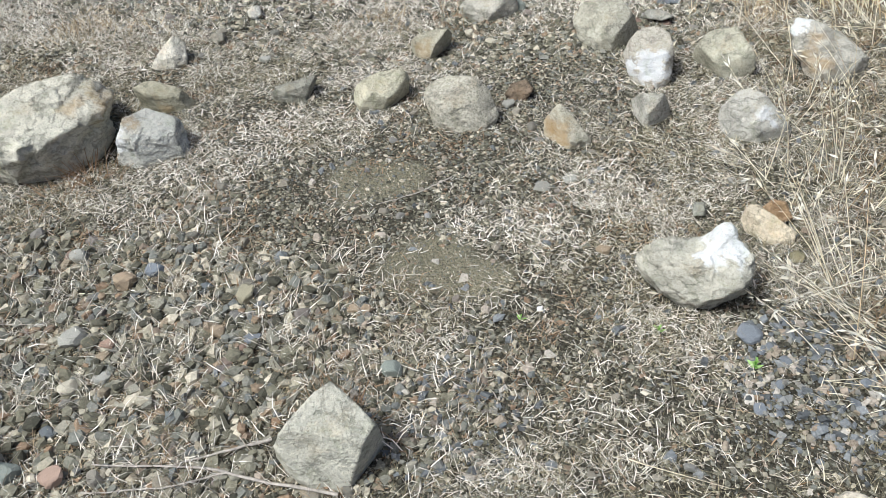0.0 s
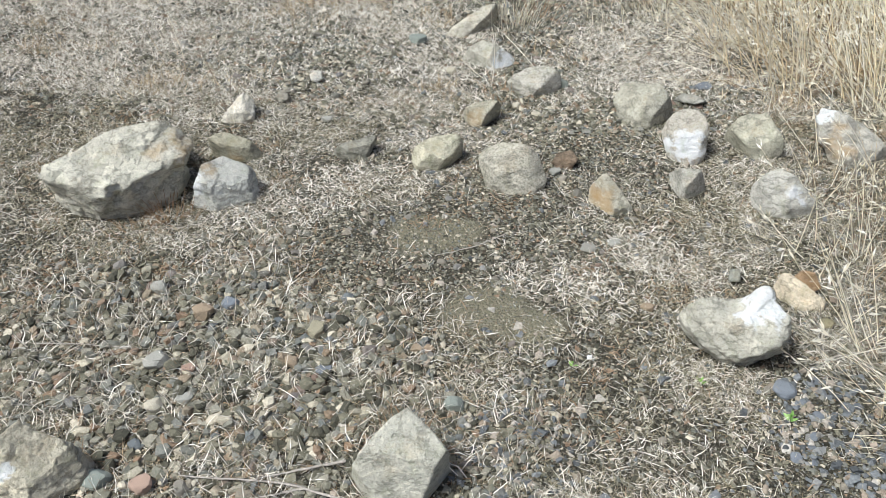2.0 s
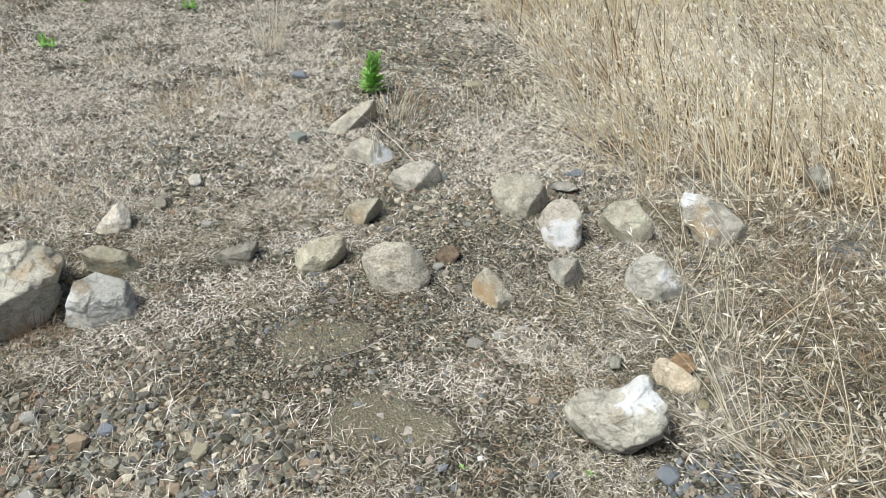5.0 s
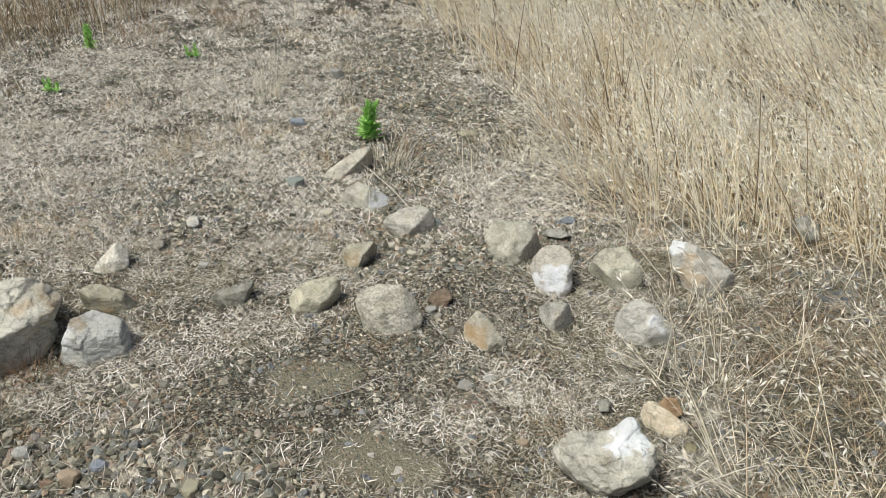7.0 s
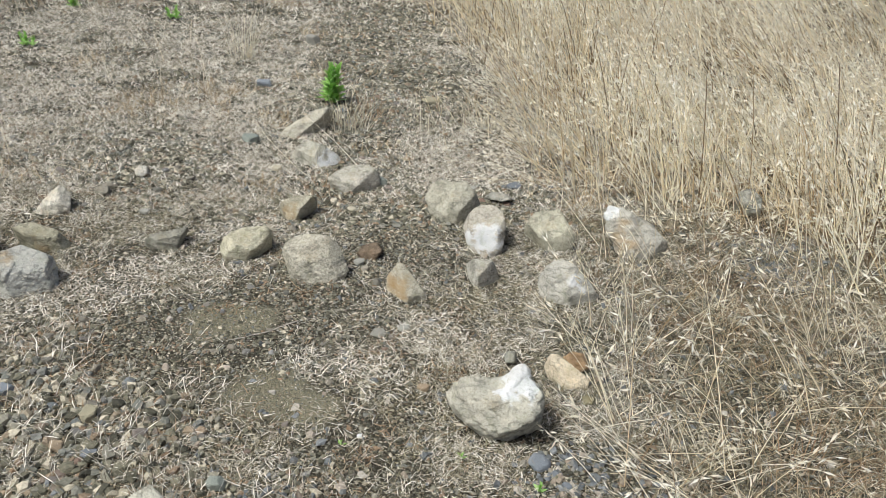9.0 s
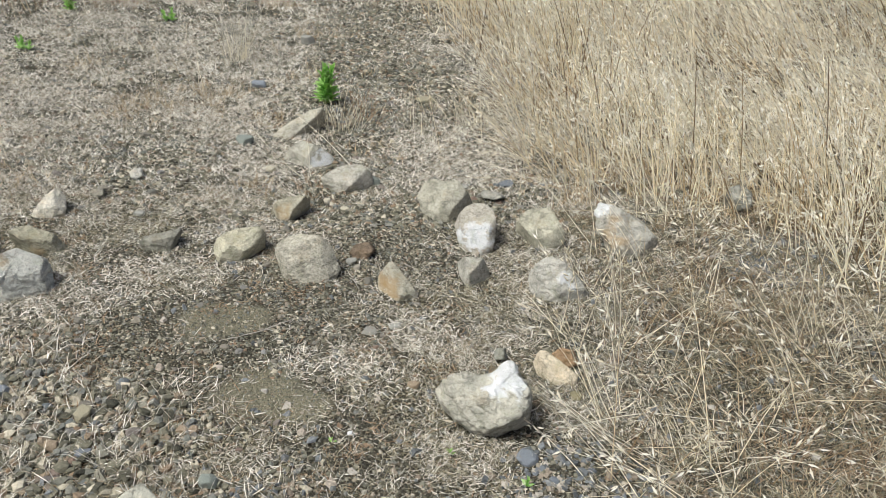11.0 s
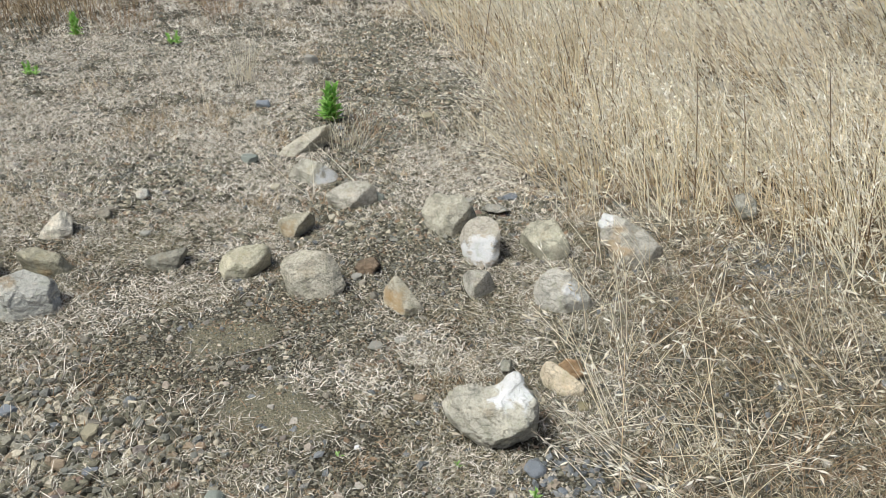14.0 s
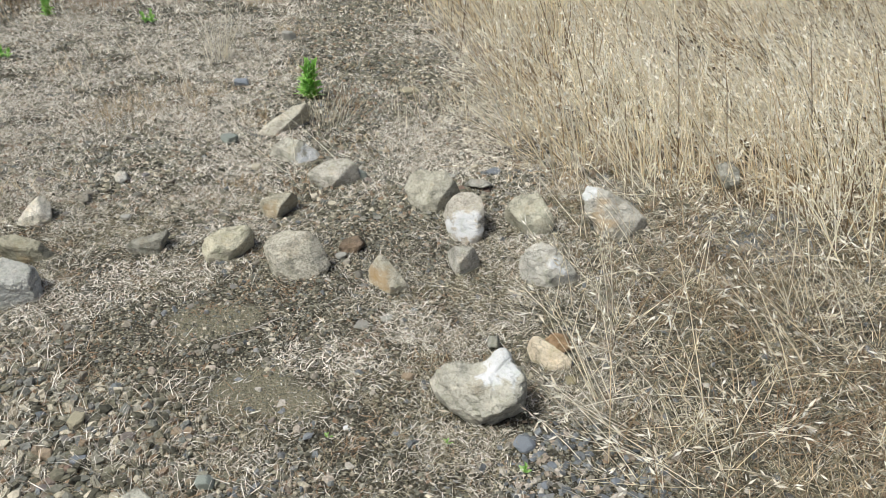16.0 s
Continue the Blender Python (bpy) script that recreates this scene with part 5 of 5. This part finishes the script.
TINTS = {"grey": ((0.27, 0.26, 0.22), (0.37, 0.36, 0.31)), "blue": ((0.13, 0.14, 0.15), (0.21, 0.23, 0.25)), "tan": ((0.30, 0.23, 0.15), (0.40, 0.32, 0.22)),
         "cream": ((0.42, 0.38, 0.28), (0.52, 0.47, 0.36)), "green": ((0.17, 0.19, 0.16), (0.26, 0.28, 0.24)), "pinkish": ((0.32, 0.22, 0.16), (0.42, 0.30, 0.23)),
         "olive": ((0.26, 0.23, 0.15), (0.36, 0.33, 0.23)), "white": ((0.66, 0.66, 0.66), (0.76, 0.76, 0.75))}
STONE_MAT = {k: stone_material(k + "_loose_stone", [(0.0, a), (1.0, b)]) for k, (a, b) in TINTS.items()}


def stone(x, y, size, seed, flat, tint, label, turn=0.0, name="stone"):
    ob = new(name, stone_mesh(seed, flat, STONE_MAT[tint]))
    ob.location, ob.rotation_euler, ob.scale = (x, y, float(relief(x, y))), (0, 0, radians(turn)), (size * 0.92,) * 3
    return tagged(ob, label, "stone", "larger loose stones on the gravel")


stone(-1.17, 1.88, 0.062, 101, 0.34, "grey", "light grey block-shaped stone on gravel", 10)
stone(-0.94, 1.82, 0.062, 102, 0.26, "blue", "blue-grey flat-topped stone on gravel", 25)
stone(-1.01, 1.78, 0.078, 103, 0.32, "tan", "tan brown stone beside the blue-grey one", -15)
stone(-0.63, 1.58, 0.062, 104, 0.14, "blue", "thin dark blue slate disc on gravel", 5)
stone(-1.08, 1.58, 0.085, 105, 0.2, "grey", "flat pointed grey stone on gravel", 20)
stone(-1.03, 1.42, 0.058, 106, 0.36, "cream", "cream coloured blocky stone on gravel", 60)
stone(-0.28, 1.48, 0.06, 107, 0.34, "green", "round dark green-grey stone in dead grass", 0)
stone(-0.39, 1.68, 0.036, 108, 0.3, "tan", "small tan stone in dead grass", 0)
stone(-0.67, 1.72, 0.058, 109, 0.4, "olive", "olive grey upright stone on gravel", 80)
stone(-1.09, 1.19, 0.075, 110, 0.3, "green", "rough green-grey stone beside the buff rock", 0)
stone(-0.98, 1.18, 0.06, 120, 0.35, "pinkish", "orange-brown crumbly stone on gravel", 40)
stone(0.57, 1.58, 0.075, 111, 0.2, "blue", "flat slate blue stone with brown edge", -20)
stone(0.20, 2.20, 0.055, 112, 0.16, "grey", "flat pale grey stone in dead grass", 15)
stone(0.12, 2.17, 0.06, 113, 0.14, "grey", "thin grey slab beside a pale one", -10)
stone(0.08, 1.67, 0.02, 114, 0.3, "white", "tiny bluish white chip in dead grass", 0)
stone(0.26, 1.87, 0.042, 115, 0.26, "tan", "tan stone sunk in dead grass", 0)
stone(-0.96, 1.45, 0.045, 116, 0.28, "grey", "grey stone among brown gravel", 30)
stone(-0.98, 1.56, 0.045, 117, 0.34, "pinkish", "pinkish brown stone among gravel", 0)
stone(-0.72, 1.60, 0.042, 118, 0.4, "tan", "rust-brown upright stone on gravel", 0)
stone(-1.20, 1.22, 0.07, 119, 0.3, "blue", "blue-grey stone behind the buff rock", 0)
stone(0.03, 2.60, 0.05, 121, 0.25, "grey", "flat grey stone at the brown block", 0)
stone(-0.10, 3.11, 0.045, 122, 0.3, "cream", "small cream stone beside the ochre rock", 70)
stone(-0.02, 3.05, 0.04, 123, 0.25, "cream", "small pale stone on fine gravel", 10)
stone(0.10, 3.30, 0.06, 124, 0.4, "green", "dark grey stone beside the flat-topped rock", 0)
stone(-0.38, 3.40, 0.055, 125, 0.3, "cream", "small pinkish cream stone in dead grass", 0)
stone(-0.55, 3.72, 0.09, 126, 0.3, "green", "dark stone half hidden in dead grass", 0)
stone(-0.60, 4.55, 0.10, 127, 0.25, "blue", "blue-grey flat stone behind the plant", 0)
stone(-0.85, 2.95, 0.05, 128, 0.3, "grey", "small grey stone on gravel", 0)
stone(0.36, 4.40, 0.14, 129, 0.10, "olive", "low dark slab in thin dead grass", 10)
stone(0.62, 3.40, 0.05, 130, 0.3, "cream", "small cream stone behind the slab", 30)
stone(0.50, 3.30, 0.06, 131, 0.2, "grey", "flat grey stone behind the slab", 0)
stone(0.70, 3.34, 0.09, 132, 0.14, "blue", "dark slate sheet lying on gravel", -15)
stone(-0.42, 5.45, 0.11, 133, 0.4, "grey", "pale grey stone beyond the plant", 0)
stone(-0.30, 4.78, 0.05, 134, 0.4, "cream", "white stone behind the green plant", 0)

KINDS = [stone_mesh(200 + i, f, PEBBLE) for i, f in enumerate((0.2, 0.25, 0.3, 0.34, 0.38, 0.28, 0.16, 0.33))]
SLATES = [stone_mesh(230 + i, f, STONE_MAT["blue"]) for i, f in enumerate((0.14, 0.2, 0.26))]


def strew(count, x0, x1, y0, y1, chance, small, large, kinds, label, group):
    x, y = scatter(count, x0, x1, y0, y1, chance)
    for px, py in zip(x, y):
        ob = new("pebble", kinds[int(rng.integers(len(kinds)))])
        s = float(rng.uniform(small, large))
        ob.location = (px, py, float(relief(px, py)) - 0.1 * s)
        ob.rotation_euler = (float(rng.normal(0, 0.25)), float(rng.normal(0, 0.25)), float(rng.uniform(0, 6.28)))
        ob.scale = (s, s * float(rng.uniform(0.8, 1.1)), s * float(rng.uniform(0.8, 1.2)))
        tagged(ob, label, "pebble", group)


strew(230, -2.1, -0.25, 1.05, 2.2, lambda x, y: 0.75 * coarse(x, y), 0.022, 0.046, KINDS, "angular brown-grey pebble on coarse gravel", "pebbles on the coarse gravel")
strew(170, -0.9, 0.6, 1.05, 2.4, lambda x, y: 0.35 + 0 * x, 0.018, 0.032, KINDS, "brown-grey pebble in thin dead grass", "pebbles in dead grass")
strew(300, -1.8, 1.0, 2.4, 5.5, lambda x, y: 0.15 + 0.75 * fine(x, y), 0.022, 0.048, KINDS, "grey-brown pebble on fine gravel", "pebbles on the fine gravel")
strew(110, 0.35, 1.2, 1.0, 1.75, lambda x, y: slate(x, y), 0.018, 0.036, SLATES, "blue-grey slate pebble on dark chips", "slate pebbles")


# ---- single stalks, stems and sticks ----
def stalk(foot, tip, husks=0, mat=STALK, thick=0.0021, label="long dry pale oat stalk"):
    a = np.array([foot[0], foot[1], float(relief(*foot)) + 0.002])
    b = np.array(tip, float)
    n = b - a
    length = np.linalg.norm(n)
    sag = rng.normal(0, 0.03, 3) * length
    t = np.linspace(0, 1, 8)[:, None]
    line = a + n * t + sag * (t * (1 - t) * 3) + np.array([0, 0, 0.05]) * length * t * (1 - t)
    line[:, 2] = np.maximum(line[:, 2], relief(line[:, 0], line[:, 1]) + 0.006)
    base = new("oat_stalk", None)
    base.location = a
    stem = new("stem", tubes((line - a)[None], np.array([thick]), mat, "stem"))
    stem.parent = base
    if husks:
        for k in range(husks * 2):
            husk = new("husk", spikelets((line - a)[None], 1, CHAFF, "husk", 0.024))
            husk.parent = base
    return tagged(base, label, "grass stalk", "single stalks over the gravel")


stalk((0.81, 1.74), (0.66, 1.87, 0.30), 0)
stalk((0.86, 1.73), (0.72, 1.85, 0.24), 0)
stalk((0.84, 1.41), (0.64, 1.82, 0.03), 0)
stalk((1.02, 1.39), (0.70, 1.43, 0.01), 0)
stalk((1.16, 1.82), (1.01, 2.04, 0.02), 0)
stalk((0.95, 2.16), (0.89, 2.19, 0.30), 6)
stalk((0.97, 2.18), (0.93, 2.21, 0.30), 6)
stalk((0.95, 2.19), (0.85, 2.16, 0.27), 5)
stalk((1.31, 2.07), (1.05, 2.07, 0.01), 0)
stalk((0.90, 1.54), (0.59, 1.85, 0.04), 0)
stalk((1.64, 1.92), (1.48, 2.14, 0.08), 5)
stalk((1.66, 2.03), (1.58, 2.09, 0.18), 6)
stalk((0.99, 1.50), (0.75, 1.75, 0.01), 0)
stalk((1.17, 1.58), (1.25, 1.59, 0.26), 4)
stalk((1.43, 1.94), (1.30, 2.07, 0.19), 5)
stalk((1.09, 1.72), (0.97, 1.79, 0.20), 0)
stalk((0.78, 2.14), (0.63, 2.22, 0.14), 3)
stalk((0.80, 2.05), (0.84, 2.06, 0.25), 4)
stalk((0.76, 2.17), (0.77, 2.17, 0.23), 4)
stalk((0.82, 2.87), (0.81, 2.88, 0.33), 3)
stalk((0.98, 2.79), (0.74, 2.95, 0.26), 3)
stalk((0.81, 1.73), (0.65, 1.87, 0.31), 4)
stalk((-0.24, 3.35), (-0.47, 3.44, 0.21), 0)
stalk((0.00, 3.43), (-0.26, 3.53, 0.22), 0)
stalk((-0.20, 3.31), (-0.21, 3.31, 0.26), 0)
stalk((-0.11, 3.91), (-0.05, 3.90, 0.26), 3)
stalk((0.18, 3.91), (-0.03, 3.71, 0.01), 0)
stalk((-1.23, 2.92), (-1.28, 2.90, 0.28), 0, TWIG, 0.0014, "thin dark brown upright stem")
stalk((-1.23, 2.94), (-1.20, 2.95, 0.27), 0, TWIG, 0.0014, "thin dark brown upright stem")
stalk((0.41, 3.65), (0.33, 3.66, 0.35), 3)
stalk((0.82, 1.75), (0.69, 1.87, 0.29), 0)
stalk((0.85, 1.70), (0.74, 1.82, 0.25), 0)
stalk((0.90, 1.59), (0.64, 1.81, 0.01), 0)
stalk((0.84, 2.23), (0.75, 2.27, 0.30), 6)
stalk((1.00, 2.28), (0.92, 2.32, 0.27), 6)
stalk((0.84, 2.67), (0.98, 2.13, 0.01), 0)
stalk((0.85, 1.45), (0.70, 1.43, 0.01), 0)
stalk((0.24, 1.23), (0.46, 1.14, 0.02), 0)
stalk((-1.13, 1.74), (-0.84, 1.73, 0.01), 0)


def grass_tuft(x, y, height, count, spread, mat, label, lean=0.4):
    px, py = x + rng.normal(0, spread, count), y + rng.normal(0, spread, count)
    az = np.arctan2(py - y, px - x) + rng.normal(0, 0.5, count)
    lines = stalk_lines(px, py, height * rng.uniform(0.4, 1.2, count), az, np.abs(rng.normal(lean, 0.25, count)), rng.uniform(0, 0.9, count))
    ob = new("grass_tuft", None)
    ob.location = (x, y, 0)
    for line in lines:
        blade = new("blade", tubes(line[None] - np.array([x, y, 0]), np.array([0.0015]), mat, "blade"))
        blade.parent = ob
    return tagged(ob, label, "grass tuft", "grass tufts")


grass_tuft(-0.81, 5.03, 0.34, 46, 0.05, STALK, "upright golden tuft in short grass", 0.15)
grass_tuft(-0.10, 3.98, 0.2, 60, 0.06, STALK, "golden tuft beside the long pale rock", 0.25)
grass_tuft(0.0, 4.1, 0.18, 40, 0.06, RUSSET, "brown tuft beside the green plant", 0.3)
grass_tuft(0.87, 3.79, 0.28, 60, 0.07, STALK, "golden tuft at the edge of the oat field", 0.4)
grass_tuft(-1.26, 2.25, 0.10, 70, 0.028, RUSSET, "golden tuft between the boulder and its neighbour", 0.5)
grass_tuft(-1.34, 2.16, 0.07, 60, 0.05, RUSSET, "short brown tuft below the boulder", 0.7)
grass_tuft(0.64, 4.07, 0.2, 50, 0.06, STALK, "pale tuft near the oat field", 0.4)
grass_tuft(-0.14, 3.21, 0.1, 30, 0.05, RUSSET, "thin brown tuft beside the ochre rock", 0.5)
grass_tuft(-1.24, 6.78, 0.3, 90, 0.12, RUSSET, "russet tuft far back in short grass", 0.2)
grass_tuft(-1.9, 6.3, 0.25, 90, 0.12, RUSSET, "russet tuft near the green bushes", 0.2)
grass_tuft(1.04, 1.58, 0.13, 28, 0.06, STALK, "low straw tuft among slate chips", 0.9)
grass_tuft(1.25, 1.70, 0.16, 28, 0.06, STALK, "spreading straw tuft on brown grass", 0.7)
grass_tuft(1.67, 2.16, 0.2, 28, 0.07, STALK, "spreading straw tuft on brown grass", 0.6)
grass_tuft(1.30, 1.55, 0.14, 28, 0.06, RUSSET, "russet tuft among bent stalks", 0.6)
grass_tuft(0.95, 2.12, 0.2, 14, 0.03, STALK, "straw tuft in front of the pink rock", 0.5)
grass_tuft(1.85, 2.23, 0.2, 28, 0.08, STALK, "straw tuft near the oat field", 0.6)
grass_tuft(-0.38, 1.33, 0.08, 60, 0.05, RUSSET, "short brown tuft beside the diamond rock", 0.6)
grass_tuft(0.93, 2.50, 0.25, 16, 0.06, STALK, "straw tuft between two rocks", 0.5)


def stick(points, thick, label):
    p = np.array(points, float)
    t = np.linspace(0, len(p) - 1, 14)
    line = np.stack([np.interp(t, np.arange(len(p)), p[:, k]) for k in range(2)], 1)
    line += rng.normal(0, 0.0009, line.shape)
    z = relief(line[:, 0], line[:, 1]) + thick + 0.012
    base = line[0]
    ring, sides = [], 7
    ang = np.linspace(0, 2 * math.pi, sides, endpoint=False)
    way = np.gradient(line, axis=0)
    way /= np.linalg.norm(way, axis=1)[:, None]
    side = np.stack([-way[:, 1], way[:, 0]], 1)
    r = thick * np.linspace(1.0, 0.45, len(line))[:, None] * rng.uniform(0.8, 1.15, (len(line), sides))
    v = np.zeros((len(line), sides, 3))
    v[..., :2] = (line - base)[:, None] + side[:, None] * (np.cos(ang)[None] * r)[..., None]
    v[..., 2] = z[:, None] + np.sin(ang)[None] * r * 0.7
    quads = [(k * sides + a, k * sides + (a + 1) % sides, (k + 1) * sides + (a + 1) % sides, (k + 1) * sides + a) for k in range(len(line) - 1) for a in range(sides)]
    ob = new("dry_stick", mesh_of("dry_stick", v, quads, 4, WOOD, True))
    ob.location = (base[0], base[1], 0)
    return tagged(ob, label, "stick", "dry sticks on the gravel")


stick([(-0.36, 1.135), (-0.52, 1.165), (-0.64, 1.20), (-0.80, 1.205), (-0.90, 1.21)], 0.0042, "weathered grey woody stem lying on gravel")
stick([(-0.60, 1.19), (-0.72, 1.155), (-0.90, 1.14)], 0.003, "thin grey twig lying under a stem")
stick([(-0.52, 1.27), (-0.64, 1.235), (-0.74, 1.20)], 0.004, "short split grey twig on gravel")
stick([(-0.15, 2.2), (-0.24, 2.13), (-0.36, 2.08)], 0.0025, "thin pale straw lying on bare earth")
stick([(-1.42, 1.62), (-1.28, 1.63), (-1.16, 1.62)], 0.0025, "thin grey twig on coarse gravel")


# ---- green plants ----
def leaf_mesh(length, width):
    """A lance-shaped leaf with a fold along its middle, growing along +x and bending over."""
    v, f = [], []
    n = 6
    for k in range(n + 1):
        t = k / n
        w = width * math.sin(math.pi * min(1, 0.12 + 0.88 * t)) ** 0.8 * (1 - 0.25 * t)
        x, z = length * t, 0.25 * length * t - 0.35 * length * t * t
        v += [(x, -w / 2, z + w * 0.18), (x, 0, z), (x, w / 2, z + w * 0.18)]
        if k:
            a = (k - 1) * 3
            f += [(a, a + 3, a + 4, a + 1), (a + 1, a + 4, a + 5, a + 2)]
    return mesh_of("leaf", v, f, 4, GREEN, True)


LEAF = leaf_mesh(0.075, 0.034)


def green_plant(x, y, height, leaves, reach, leaf, label, stems=1, spread=0.0):
    base = new("green_plant", None)
    base.location = (x, y, float(relief(x, y)))
    for s in range(stems):
        ox, oy = float(rng.normal(0, spread)), float(rng.normal(0, spread))
        h = height * float(rng.uniform(0.75, 1.0)) if stems > 1 else height
        t = np.linspace(0, 1, 6)[:, None]
        line = np.array([ox, oy, -0.005]) + np.array([ox * 0.8, oy * 0.8, h * 0.9]) * t
        stem = new("stem", tubes(line[None], np.array([0.004]), GREEN, "stem"))
        stem.parent = base
        for k in range(leaves):
            f = (k + 0.5) / leaves
            ob = new("leaf", leaf)
            ob.parent = base
            i = f * 5
            p = line[int(i)] * (1 - i % 1) + line[min(5, int(i) + 1)] * (i % 1)
            ob.location = p
            up = radians(30 + 45 * f) + float(rng.normal(0, 0.15))
            ob.rotation_euler = Euler((float(rng.normal(0, 0.3)), -up, k * 2.4 + s), "XYZ")
            ob.scale = (reach * (1.15 - 0.45 * f) * float(rng.uniform(0.85, 1.15)),) * 3
    return tagged(base, label, "plant", "green plants")


green_plant(-0.20, 4.30, 0.23, 20, 1.05, LEAF, "upright bright green leafy plant behind the pale rock", 5, 0.012)
green_plant(-2.12, 5.96, 0.18, 14, 0.7, LEAF, "leafy yellow-green bush in dry grass", 5, 0.013)
green_plant(-2.11, 5.04, 0.08, 10, 0.55, LEAF, "small green tuft in short dead grass", 4, 0.018)
green_plant(-1.41, 5.87, 0.09, 10, 0.55, LEAF, "small green tuft in short dead grass", 4, 0.018)
green_plant(-2.75, 5.78, 0.09, 9, 0.6, LEAF, "small green tuft at the edge of brown grass", 4, 0.02)
green_plant(0.36, 1.59, 0.02, 6, 0.24, LEAF, "tiny green seedling in dead grass")
green_plant(0.56, 1.48, 0.03, 7, 0.3, LEAF, "pale green seedling beside slate chips")
green_plant(0.03, 1.64, 0.015, 5, 0.2, LEAF, "tiny green seedling on gravel")
